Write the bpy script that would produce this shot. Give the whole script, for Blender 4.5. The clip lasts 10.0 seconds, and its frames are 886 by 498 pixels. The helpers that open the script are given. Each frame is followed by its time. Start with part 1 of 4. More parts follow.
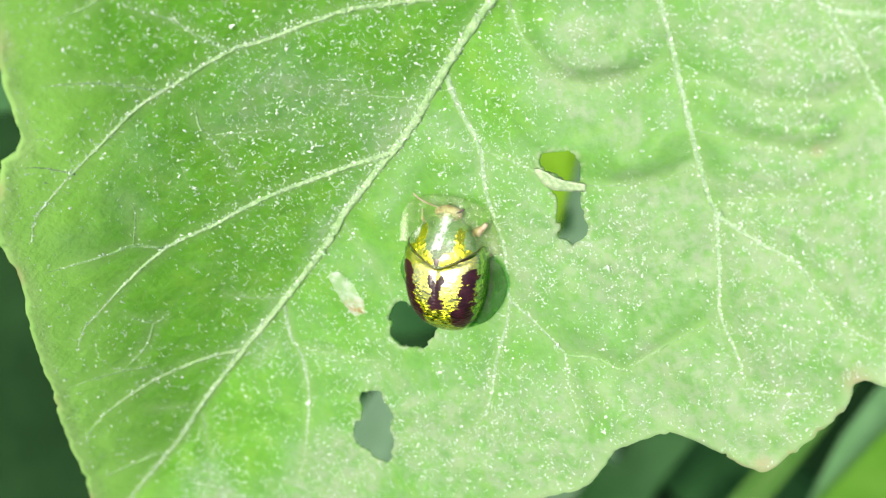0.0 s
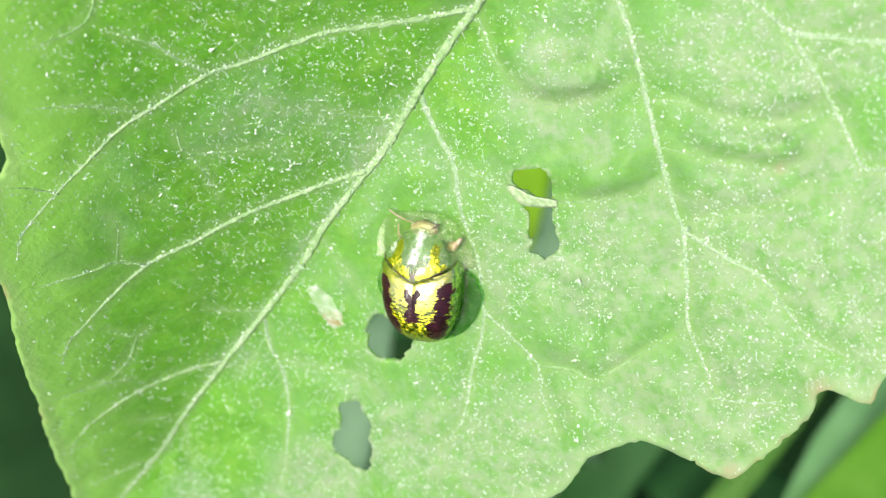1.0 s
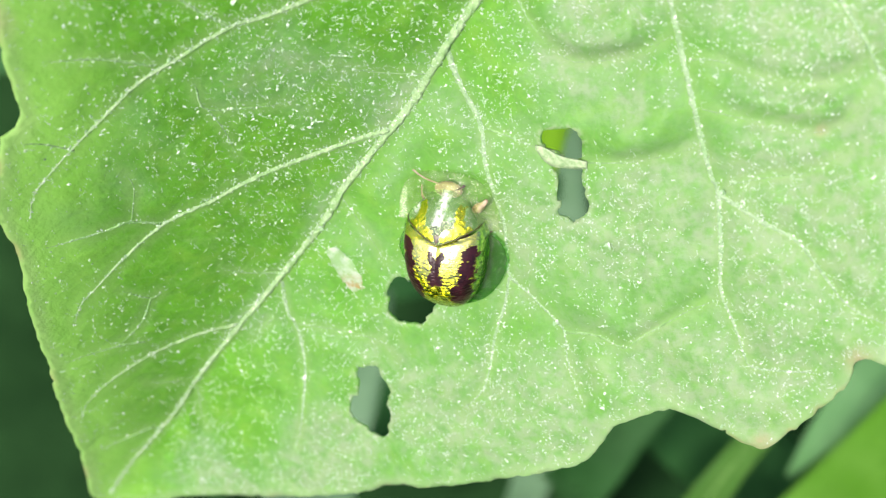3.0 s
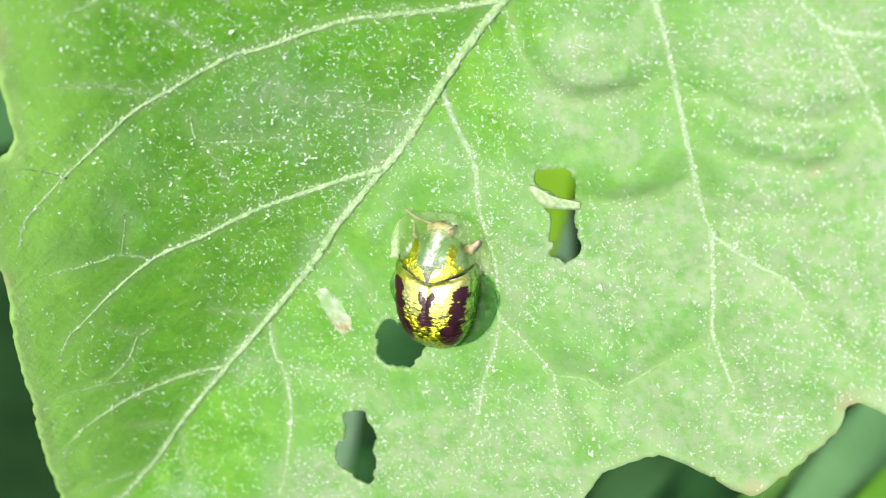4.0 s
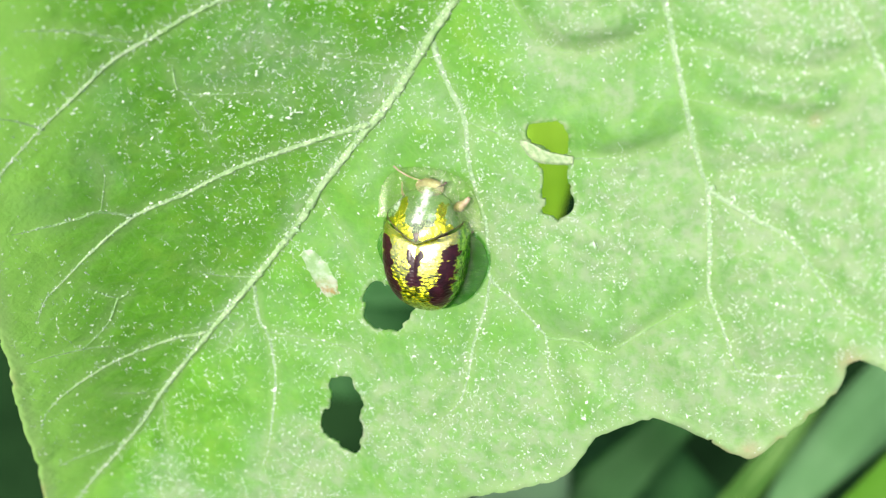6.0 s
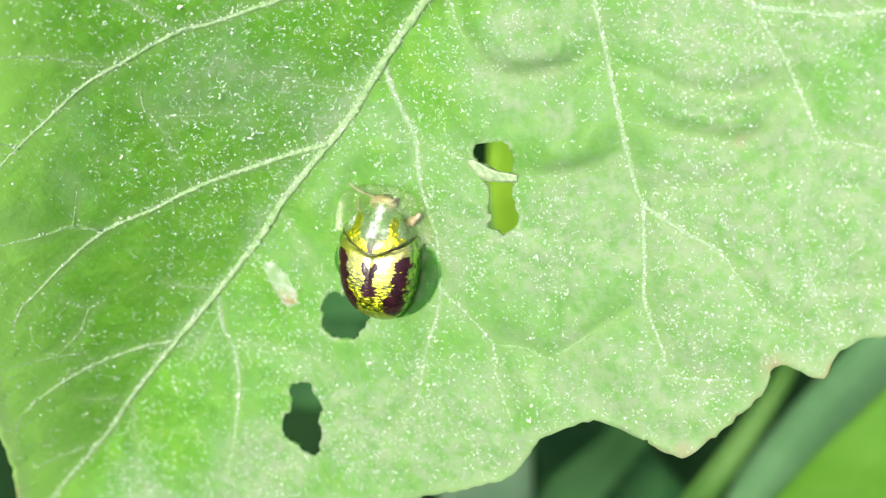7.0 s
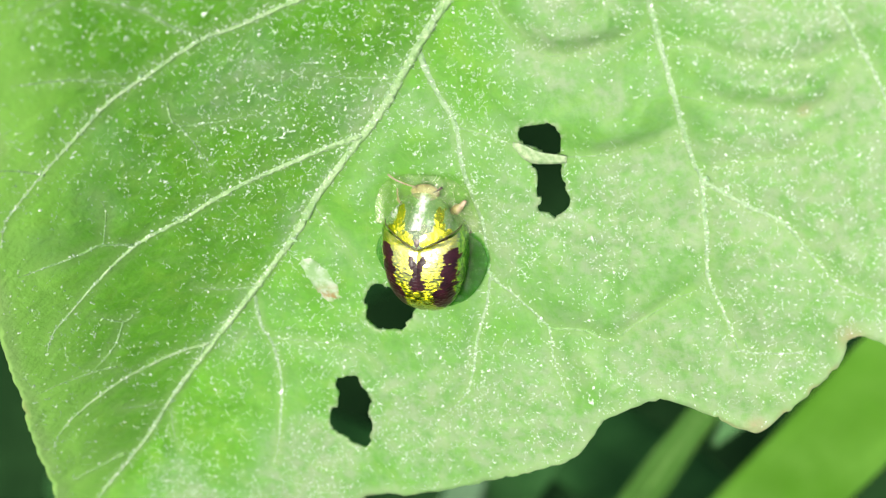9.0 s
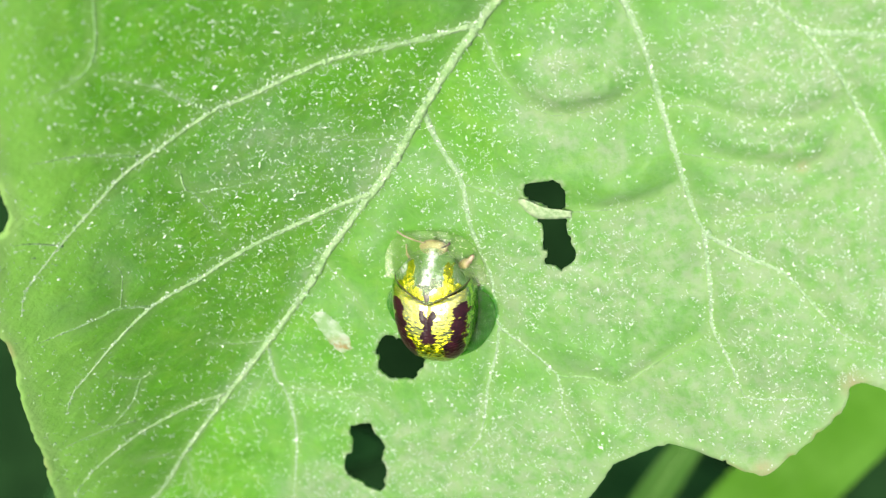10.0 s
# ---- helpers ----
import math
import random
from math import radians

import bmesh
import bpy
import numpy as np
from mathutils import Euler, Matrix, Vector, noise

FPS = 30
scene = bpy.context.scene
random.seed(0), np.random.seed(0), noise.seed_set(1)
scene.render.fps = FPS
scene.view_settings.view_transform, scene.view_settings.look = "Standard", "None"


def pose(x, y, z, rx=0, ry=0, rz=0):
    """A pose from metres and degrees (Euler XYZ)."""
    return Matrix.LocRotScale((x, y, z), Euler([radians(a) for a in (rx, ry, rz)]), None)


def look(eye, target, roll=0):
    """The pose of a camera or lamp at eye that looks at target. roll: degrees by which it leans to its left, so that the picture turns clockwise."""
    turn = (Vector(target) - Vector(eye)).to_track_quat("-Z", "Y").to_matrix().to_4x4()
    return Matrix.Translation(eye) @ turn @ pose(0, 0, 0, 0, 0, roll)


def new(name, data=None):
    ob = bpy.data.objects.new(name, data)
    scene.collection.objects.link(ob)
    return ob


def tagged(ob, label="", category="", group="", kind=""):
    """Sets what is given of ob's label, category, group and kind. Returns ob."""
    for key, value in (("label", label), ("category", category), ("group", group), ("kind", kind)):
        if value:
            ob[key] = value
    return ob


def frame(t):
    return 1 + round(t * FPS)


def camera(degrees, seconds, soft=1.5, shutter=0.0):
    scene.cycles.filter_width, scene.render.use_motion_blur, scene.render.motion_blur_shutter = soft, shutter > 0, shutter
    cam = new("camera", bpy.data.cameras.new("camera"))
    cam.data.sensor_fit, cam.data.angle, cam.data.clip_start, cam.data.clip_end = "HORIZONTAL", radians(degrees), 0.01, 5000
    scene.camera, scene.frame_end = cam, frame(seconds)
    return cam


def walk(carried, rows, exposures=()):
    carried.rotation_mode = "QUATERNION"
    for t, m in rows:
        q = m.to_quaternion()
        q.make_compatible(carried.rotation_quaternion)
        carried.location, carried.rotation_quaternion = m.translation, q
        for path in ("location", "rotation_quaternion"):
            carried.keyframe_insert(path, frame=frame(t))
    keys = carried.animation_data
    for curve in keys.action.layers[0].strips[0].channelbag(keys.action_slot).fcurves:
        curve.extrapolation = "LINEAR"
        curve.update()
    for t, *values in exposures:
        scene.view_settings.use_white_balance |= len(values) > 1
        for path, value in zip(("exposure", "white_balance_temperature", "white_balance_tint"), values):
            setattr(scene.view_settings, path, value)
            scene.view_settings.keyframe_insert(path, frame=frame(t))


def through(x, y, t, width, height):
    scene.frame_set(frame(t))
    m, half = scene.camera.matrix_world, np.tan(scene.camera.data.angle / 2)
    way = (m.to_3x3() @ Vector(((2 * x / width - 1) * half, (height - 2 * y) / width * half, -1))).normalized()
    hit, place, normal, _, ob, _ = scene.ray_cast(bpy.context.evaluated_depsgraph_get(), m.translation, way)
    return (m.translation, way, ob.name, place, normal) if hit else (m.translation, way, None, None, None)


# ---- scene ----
MM = 0.001
LIFT = 0.25          # height of the leaf over the soil, metres

# ---- camera ----
cam = camera(30.0, 10.0, 1.3)
cam.data.dof.use_dof = True
cam.data.dof.focus_distance = 0.0725
cam.data.dof.aperture_fstop = 66.0
PATH = [
    (0, 1.98, 1.10, 72.79, 0.72, 8.29, -0.41),
    (0.5, 2.42, 2.14, 74.27, 0.94, 7.49, -0.67),
    (1, 2.45, 1.86, 74.70, 0.57, 7.59, -0.78),
    (1.5, 3.00, 3.68, 73.92, 0.32, 7.57, -1.30),
    (2, 1.99, 2.90, 74.32, -0.12, 8.02, -1.15),
    (2.2, 1.36, 3.21, 74.31, -1.01, 7.52, -1.13),
    (3.5, 0.65, 0.49, 72.09, 0.42, 7.12, 0.36),
    (4, 0.27, -0.82, 72.53, 2.98, 6.64, 0.92),
    (4.5, -0.84, -3.16, 70.83, 3.23, 6.32, 1.38),
    (5, -0.89, -4.28, 68.81, 4.13, 5.64, 1.88),
    (5.2, -0.75, -4.12, 68.10, 4.12, 6.14, 1.90),
    (6.3, -0.09, -2.81, 73.20, 3.00, 6.07, 0.72),
    (6.5, -0.25, -3.92, 74.80, 2.89, 6.24, 0.77),
    (7, 1.26, -3.29, 74.82, 3.82, 5.17, 0.85),
    (7.5, -0.37, -3.06, 74.53, 3.29, 5.84, 1.03),
    (8, -0.50, -2.05, 76.96, 3.52, 4.71, 0.07),
    (8.5, -0.74, -1.40, 72.50, 1.13, 3.44, -1.74),
    (9, -3.30, 2.11, 72.24, -0.98, 3.45, -3.82),
    (9.5, -4.30, 4.09, 72.96, -1.88, 3.13, -4.99),
    (10, -3.45, 5.27, 73.78, -1.62, 3.34, -5.24),
]
EXPOSURE = [(0.0, 1.04, 6500, 10), (8.5, 1.04, 6500, 10), (9.0, 0.97, 6650, 6), (10.0, 0.96, 6700, 4)]
walk(cam, [(t, pose(x * MM, y * MM, z * MM + LIFT, rx, ry, rz)) for t, x, y, z, rx, ry, rz in PATH], EXPOSURE)

# ---- daylight ----
SUN_FROM = Vector((-0.32, -0.19, 1.0)).normalized()
sun_data = bpy.data.lights.new("sun", "SUN")
sun_data.energy, sun_data.angle, sun_data.color = 3.2, radians(12), (1.0, 0.965, 0.9)
sun = new("sun", sun_data)
sun.matrix_world = look(SUN_FROM, (0, 0, 0))
world = bpy.data.worlds.new("daylight")
scene.world = world
world.use_nodes = True
wn = world.node_tree
sky = wn.nodes.new("ShaderNodeTexSky")
sky.sky_type, sky.sun_disc = "NISHITA", False
sky.dust_density, sky.air_density, sky.ozone_density = 6.0, 1.0, 0.6
sky.sun_elevation = math.asin(SUN_FROM.z)
sky.sun_rotation = math.atan2(SUN_FROM.x, SUN_FROM.y)
wn.nodes["Background"].inputs["Strength"].default_value = 0.15
wn.links.new(sky.outputs["Color"], wn.nodes["Background"].inputs["Color"])


# ---- materials ----
class Mat:
    """A node material with short ways to add and join nodes."""

    def __init__(self, name):
        self.m = bpy.data.materials.new(name)
        self.m.use_nodes = True
        self.t = self.m.node_tree
        self.p = self.t.nodes["Principled BSDF"]
        self.out = self.t.nodes["Material Output"]
        self.place = self.t.nodes.new("ShaderNodeTexCoord").outputs["Object"]

    def put(self, socket, value):
        if isinstance(value, bpy.types.NodeSocket):
            self.t.links.new(value, socket)
        else:
            socket.default_value = value

    def noise(self, size_mm, detail=3.0, rough=0.55, distort=0.0, place=None):
        n = self.t.nodes.new("ShaderNodeTexNoise")
        self.put(n.inputs["Vector"], place or self.place)
        n.inputs["Scale"].default_value = 1 / (size_mm * MM)
        n.inputs["Detail"].default_value, n.inputs["Roughness"].default_value = detail, rough
        n.inputs["Distortion"].default_value = distort
        return n.outputs["Fac"]

    def cells(self, size_mm, feature="DISTANCE_TO_EDGE", place=None):
        n = self.t.nodes.new("ShaderNodeTexVoronoi")
        n.feature = feature
        self.put(n.inputs["Vector"], place or self.place)
        n.inputs["Scale"].default_value = 1 / (size_mm * MM)
        return n.outputs["Distance"]

    def warped(self, size_mm, by_mm):
        """The place, pushed about by a soft noise."""
        n = self.t.nodes.new("ShaderNodeTexNoise")
        self.put(n.inputs["Vector"], self.place)
        n.inputs["Scale"].default_value = 1 / (size_mm * MM)
        v = self.t.nodes.new("ShaderNodeVectorMath")
        v.operation = "MULTIPLY_ADD"
        self.put(v.inputs[0], n.outputs["Color"])
        v.inputs[1].default_value = (by_mm * MM,) * 3
        self.put(v.inputs[2], self.place)
        return v.outputs[0]

    def attr(self, name):
        n = self.t.nodes.new("ShaderNodeAttribute")
        n.attribute_name = name
        return n.outputs["Fac"]

    def span(self, value, lo, hi, a=0.0, b=1.0):
        n = self.t.nodes.new("ShaderNodeMapRange")
        n.interpolation_type = "SMOOTHSTEP"
        self.put(n.inputs["Value"], value)
        for key, v in (("From Min", lo), ("From Max", hi), ("To Min", a), ("To Max", b)):
            n.inputs[key].default_value = v
        return n.outputs["Result"]

    def math(self, op, a, b):
        n = self.t.nodes.new("ShaderNodeMath")
        n.operation = op
        self.put(n.inputs[0], a)
        self.put(n.inputs[1], b)
        return n.outputs[0]

    def mix(self, fac, a, b):
        n = self.t.nodes.new("ShaderNodeMix")
        n.data_type = "RGBA"
        self.put(n.inputs[0], fac)
        for socket, v in ((n.inputs[6], a), (n.inputs[7], b)):
            self.put(socket, v if isinstance(v, bpy.types.NodeSocket) else (*v, 1.0))
        return n.outputs[2]

    def bump(self, height, depth_mm, strength=1.0, normal=None):
        n = self.t.nodes.new("ShaderNodeBump")
        self.put(n.inputs["Strength"], strength)
        n.inputs["Distance"].default_value = depth_mm * MM
        self.put(n.inputs["Height"], height)
        if normal:
            self.put(n.inputs["Normal"], normal)
        return n.outputs["Normal"]

    def set(self, **values):
        for key, v in values.items():
            if isinstance(v, tuple) and len(v) == 3:
                v = (*v, 1.0)
            self.put(self.p.inputs[key.replace("_", " ")], v)
        return self

    def thin(self, colour, amount, normal=None):
        """Light that comes through a thin sheet, mixed in."""
        tr = self.t.nodes.new("ShaderNodeBsdfTranslucent")
        self.put(tr.inputs["Color"], colour if isinstance(colour, bpy.types.NodeSocket) else (*colour, 1.0))
        if normal:
            self.put(tr.inputs["Normal"], normal)
        mx = self.t.nodes.new("ShaderNodeMixShader")
        self.put(mx.inputs[0], amount)
        self.t.links.new(self.p.outputs[0], mx.inputs[1])
        self.t.links.new(tr.outputs[0], mx.inputs[2])
        self.t.links.new(mx.outputs[0], self.out.inputs["Surface"])
        return self


def leaf_material():
    k = Mat("leaf_blade")
    big, mid, fine = k.noise(7.0, 3), k.noise(1.6, 4, 0.6), k.noise(0.35, 4, 0.65)
    net, mesh = k.cells(1.1, place=k.warped(0.9, 0.9)), k.cells(2.7, place=k.warped(2.2, 1.8))
    col = k.mix(k.span(mid, 0.3, 0.72), (0.098, 0.315, 0.014), (0.150, 0.415, 0.030))
    col = k.mix(k.span(big, 0.35, 0.7, 0.0, 0.35), col, (0.12, 0.28, 0.05))
    col = k.mix(k.span(net, 0.0, 0.07, 0.30, 0.0), col, (0.21, 0.38, 0.10))
    col = k.mix(k.math("MULTIPLY", k.span(mesh, 0.0, 0.045, 0.36, 0.0), k.span(mid, 0.3, 0.6, 0.3, 1.0)), col, (0.20, 0.37, 0.11))
    col = k.mix(k.span(fine, 0.35, 0.62, 0.4, 0.0), col, (0.06, 0.17, 0.012))
    # The level right half's lit sheen is painted in along with the powder.
    bloom = k.math("MULTIPLY", k.span(k.attr("bloom"), 0.15, 0.95), k.span(k.noise(0.62, 5, 0.72), 0.36, 0.62, 0.58, 1.0))
    # yellower cells between the small veins
    col = k.mix(k.math("MULTIPLY", k.span(k.noise(1.3, 4, 0.65), 0.48, 0.64, 0.0, 0.6), k.span(k.attr("vein"), 0.2, 0.9)), col, (0.175, 0.38, 0.035))
    col = k.mix(k.math("MULTIPLY", bloom, 0.62), col, k.mix(k.span(bloom, 0.4, 1.0), (0.205, 0.345, 0.185), (0.340, 0.380, 0.295)))
    col = k.mix(k.span(k.attr("vein"), 0.08, 0.5, 0.40, 0.0), col, (0.24, 0.38, 0.13))
    # Pale left margin, widened and brightened in colour to make up for missing light.
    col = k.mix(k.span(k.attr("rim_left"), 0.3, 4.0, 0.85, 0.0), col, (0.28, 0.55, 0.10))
    rim = k.math("MULTIPLY", k.span(k.attr("rim"), 0.15, 0.75, 0.6, 0.0), k.span(k.noise(2.0, 2), 0.2, 0.55, 0.5, 1.0))
    col = k.mix(rim, col, k.mix(k.span(k.attr("rim_left"), 0.5, 1.6, 1.0, 0.0), (0.27, 0.40, 0.18), (0.31, 0.45, 0.17)))
    brown = k.math("MULTIPLY", k.span(k.attr("rim"), 0.0, 0.22, 0.7, 0.0), k.span(k.noise(3.0, 3), 0.52, 0.66))
    col = k.mix(brown, col, (0.34, 0.27, 0.14))
    crumb = k.math("MULTIPLY", k.span(k.attr("bite"), 0.05, 0.30, 0.7, 0.0), k.span(k.noise(0.3, 3), 0.4, 0.6))
    col = k.mix(crumb, col, (0.36, 0.45, 0.26))
    tan = k.math("MULTIPLY", k.attr("tan"), k.span(k.noise(0.4, 3), 0.3, 0.6, 0.4, 0.9))
    col = k.mix(tan, col, (0.36, 0.29, 0.18))
    n = k.bump(k.noise(0.25, 4, 0.65), 0.08, 0.55)
    n = k.bump(net, 0.10, 0.35, n)
    n = k.bump(k.span(mesh, 0.0, 0.22), 0.16, 0.16, n)
    n = k.bump(k.noise(1.2, 3, 0.5), 0.20, 0.6, n)
    k.set(Base_Color=col, Roughness=k.span(fine, 0.3, 0.7, 0.45, 0.62), Specular_IOR_Level=0.36, Normal=n, Sheen_Weight=0.05, Sheen_Roughness=0.5)
    return k.thin(k.mix(0.5, col, (0.21, 0.55, 0.02)), 0.52, n).m


def vein_material(name, dark, light):
    k = Mat(name)
    a, b = k.noise(0.7, 4, 0.65), k.noise(0.22, 3, 0.6)
    col = k.mix(k.span(a, 0.35, 0.65), dark, light)
    col = k.mix(k.span(b, 0.5, 0.72, 0.0, 0.42), col, (0.40, 0.50, 0.33))
    col = k.mix(k.span(b, 0.28, 0.45, 0.5, 0.0), col, (0.11, 0.24, 0.05))
    n = k.bump(b, 0.16, 1.0)
    k.set(Base_Color=col, Roughness=0.5, Specular_IOR_Level=0.4, Normal=n)
    return k.thin((0.32, 0.48, 0.16), 0.2, n).m


def simple_material(name, dark, light, size_mm, rough=0.5, spec=0.4, relief_mm=0.02, metal=0.0):
    k = Mat(name)
    a, b = k.noise(size_mm, 4, 0.6), k.noise(size_mm / 5, 3)
    col = k.mix(k.span(a, 0.3, 0.7), dark, light)
    col = k.mix(k.span(b, 0.35, 0.75, 0.25, 0.0), col, tuple(0.6 * v for v in dark))
    k.set(Base_Color=col, Roughness=rough, Specular_IOR_Level=spec, Metallic=metal, Normal=k.bump(b, relief_mm, 0.5))
    return k


def speck_material():
    k = Mat("mealy_speck")
    each = k.t.nodes.new("ShaderNodeNewGeometry").outputs["Random Per Island"]
    col = k.mix(k.math("POWER", each, 1.7), (0.22, 0.38, 0.18), (0.64, 0.69, 0.63))
    k.set(Base_Color=col, Roughness=0.6, Specular_IOR_Level=0.4, Normal=k.bump(k.noise(0.05, 2), 0.01, 0.6))
    return k.thin((0.45, 0.62, 0.30), 0.3).m


def shell_material():
    """Gold green metal sheen with rows of pits, and maroon patches."""
    k = Mat("gold_shell")
    mark = k.attr("mark")
    a, b = k.noise(0.5, 3), k.noise(0.09, 2)
    gold = k.mix(k.span(a, 0.3, 0.7), (0.32, 0.34, 0.001), (0.54, 0.53, 0.003))
    flank = k.span(k.attr("flank"), 0.82, 0.94)
    gold = k.mix(flank, gold, k.mix(k.span(k.noise(0.22, 2), 0.44, 0.58), (0.05, 0.20, 0.015), (0.45, 0.66, 0.03)))
    dark = k.mix(k.span(a, 0.35, 0.65), (0.007, 0.001, 0.002), (0.020, 0.003, 0.006))
    fringe = k.t.nodes.new("ShaderNodeMapping")
    k.put(fringe.inputs["Vector"], k.place)
    fringe.inputs["Scale"].default_value = (0.6, 1.6, 0.8)
    edge = k.math("ADD", mark, k.math("MULTIPLY", k.math("SUBTRACT", k.noise(0.22, 2, place=fringe.outputs["Vector"]), 0.5), 1.1))
    fac = k.span(edge, 0.44, 0.54)
    # granules in cross rows, and shallow pits
    rows = k.t.nodes.new("ShaderNodeMapping")
    k.put(rows.inputs["Vector"], k.place)
    rows.inputs["Scale"].default_value = (0.75, 1.5, 1.0)
    axes = k.t.nodes.new("ShaderNodeSeparateXYZ")
    k.put(axes.inputs[0], k.place)
    behind = k.span(axes.outputs["Y"], -0.9 * MM, 0.7 * MM, 1.0, 0.15)
    grain = k.cells(0.20, "F1", rows.outputs["Vector"])
    n = k.bump(k.span(grain, 0.1, 0.75, 1.0, 0.0), 0.06, k.math("MULTIPLY", behind, k.span(fac, 0.0, 1.0, 0.9, 0.35)))
    n = k.bump(b, 0.015, 0.5, n)
    n = k.bump(k.noise(0.5, 2), 0.05, 0.6, n)
    smooth = k.bump(k.noise(0.42, 2), 0.10, 0.6)
    k.set(Base_Color=k.mix(fac, k.mix(k.math("MULTIPLY", behind, k.span(grain, 0.40, 0.75, 0.0, 0.5)), gold, (0.16, 0.20, 0.002)), dark), Specular_IOR_Level=k.span(fac, 0.0, 1.0, 0.5, 0.16), Metallic=k.span(fac, 0.0, 1.0, 0.95, 0.0),
          Roughness=k.span(fac, 0.0, 1.0, 0.22, 0.36), Normal=n, Coat_Normal=smooth, Coat_Weight=k.math("MULTIPLY", k.span(axes.outputs["Y"], -1.3 * MM, 0.2 * MM, 0.3, 1.0), k.span(fac, 0.0, 1.0, 1.0, 0.05)), Coat_Roughness=0.19, Coat_IOR=2.2)
    return k.m


def clear_material(name, most, least, tint):
    """The clear horny rim of the beetle."""
    k = Mat(name)
    a, b = k.noise(0.4, 3), k.noise(0.10, 2)
    k.set(Base_Color=k.mix(k.span(a, 0.35, 0.7), (0.62, 0.72, 0.45), (0.90, 0.92, 0.80)), Roughness=0.22, IOR=1.35, Transmission_Weight=0.55,
          Specular_IOR_Level=0.5, Normal=k.bump(b, 0.03, 0.5))
    tp = k.t.nodes.new("ShaderNodeBsdfTransparent")
    tp.inputs["Color"].default_value = (*tint, 1.0)
    mx = k.t.nodes.new("ShaderNodeMixShader")
    # On the rims the mark value paints in a whitish highlight.
    k.put(mx.inputs[0], k.math("SUBTRACT", k.span(a, 0.3, 0.75, most, least), k.math("MULTIPLY", k.attr("mark"), k.span(b, 0.35, 0.6, 0.2, 0.75))))
    k.t.links.new(k.p.outputs[0], mx.inputs[1])
    k.t.links.new(tp.outputs[0], mx.inputs[2])
    k.t.links.new(mx.outputs[0], k.out.inputs["Surface"])
    return k.m


def grass_material(name, dark, light, through):
    k = Mat(name)
    a, b = k.noise(9.0, 3), k.noise(1.2, 3)
    col = k.mix(k.span(a, 0.3, 0.7), dark, light)
    col = k.mix(k.span(b, 0.35, 0.7, 0.2, 0.0), col, tuple(0.6 * v for v in dark))
    k.set(Base_Color=col, Roughness=0.6, Specular_IOR_Level=0.08, Normal=k.bump(b, 0.1, 0.4))
    return k.thin(through, 0.35).m


LEAF = leaf_material()
VEIN = vein_material("leaf_vein", (0.15, 0.275, 0.09), (0.245, 0.35, 0.175))
VEIN_PALE = vein_material("pale_vein", (0.15, 0.27, 0.11), (0.23, 0.33, 0.19))
VEIN_FINE = vein_material("fine_vein", (0.11, 0.25, 0.06), (0.17, 0.31, 0.11))
SPECK = speck_material()
DRY = simple_material("dry_skin", (0.13, 0.21, 0.09), (0.27, 0.33, 0.20), 0.25, 0.6, 0.3).m


def scar_material():
    k = Mat("scraped_skin")
    along = k.span(k.attr("along"), 0.5, 0.85)
    a = k.noise(0.35, 4, 0.65)
    col = k.mix(k.span(k.noise(0.55, 3), 0.38, 0.62), (0.20, 0.34, 0.14), (0.38, 0.46, 0.34))
    col = k.mix(k.span(a, 0.52, 0.7, 0.0, 0.6), col, (0.50, 0.55, 0.46))
    col = k.mix(k.math("MULTIPLY", along, k.span(a, 0.42, 0.60)), col, (0.27, 0.14, 0.05))
    k.set(Base_Color=col, Roughness=0.6, Normal=k.bump(a, 0.08, 0.7))
    return k.thin((0.25, 0.45, 0.08), 0.4).m


SCAR = scar_material()
SHELL = shell_material()
# The wing-case rim's darker tint stands for the shade beside the body.
CLEAR, CLEAR_SHADE = clear_material("clear_rim", 0.97, 0.90, (0.88, 0.92, 0.78)), clear_material("shade_tinted_rim", 0.97, 0.93, (0.40, 0.68, 0.24))
HORN = simple_material("tan_horn", (0.19, 0.14, 0.08), (0.34, 0.26, 0.18), 0.3, 0.4, 0.5).m
DARKHORN = simple_material("dark_horn", (0.03, 0.02, 0.014), (0.08, 0.05, 0.03), 0.2, 0.35, 0.5).m
SEAM = simple_material("olive_seam", (0.03, 0.035, 0.008), (0.07, 0.07, 0.015), 0.3, 0.4, 0.5).m
GRASS_BRIGHT = grass_material("bright_grass", (0.062, 0.175, 0.014), (0.095, 0.23, 0.03), (0.09, 0.31, 0.012))
GRASS_TEAL = grass_material("grey_green_grass", (0.075, 0.148, 0.076), (0.112, 0.195, 0.112), (0.08, 0.19, 0.06))
GRASS_SOFT = grass_material("blue_green_grass", (0.085, 0.20, 0.075), (0.125, 0.26, 0.11), (0.09, 0.28, 0.05))
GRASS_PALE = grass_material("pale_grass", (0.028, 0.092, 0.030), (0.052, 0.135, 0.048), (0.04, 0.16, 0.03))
# Shade under the leaf is put into these two darker greens.
GRASS_SHADE = grass_material("shade_dark_grass", (0.012, 0.048, 0.011), (0.024, 0.078, 0.022), (0.016, 0.085, 0.010))
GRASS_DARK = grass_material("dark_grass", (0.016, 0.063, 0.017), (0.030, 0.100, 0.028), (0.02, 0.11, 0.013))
GRASS_LIME = grass_material("lime_grass", (0.12, 0.26, 0.012), (0.17, 0.32, 0.022), (0.18, 0.34, 0.01))
GRASS_THIN = grass_material("light_grass", (0.040, 0.110, 0.018), (0.065, 0.15, 0.032), (0.045, 0.17, 0.012))
GRASS_RIB = grass_material("pale_grass_rib", (0.15, 0.27, 0.07), (0.21, 0.34, 0.11), (0.15, 0.32, 0.05))
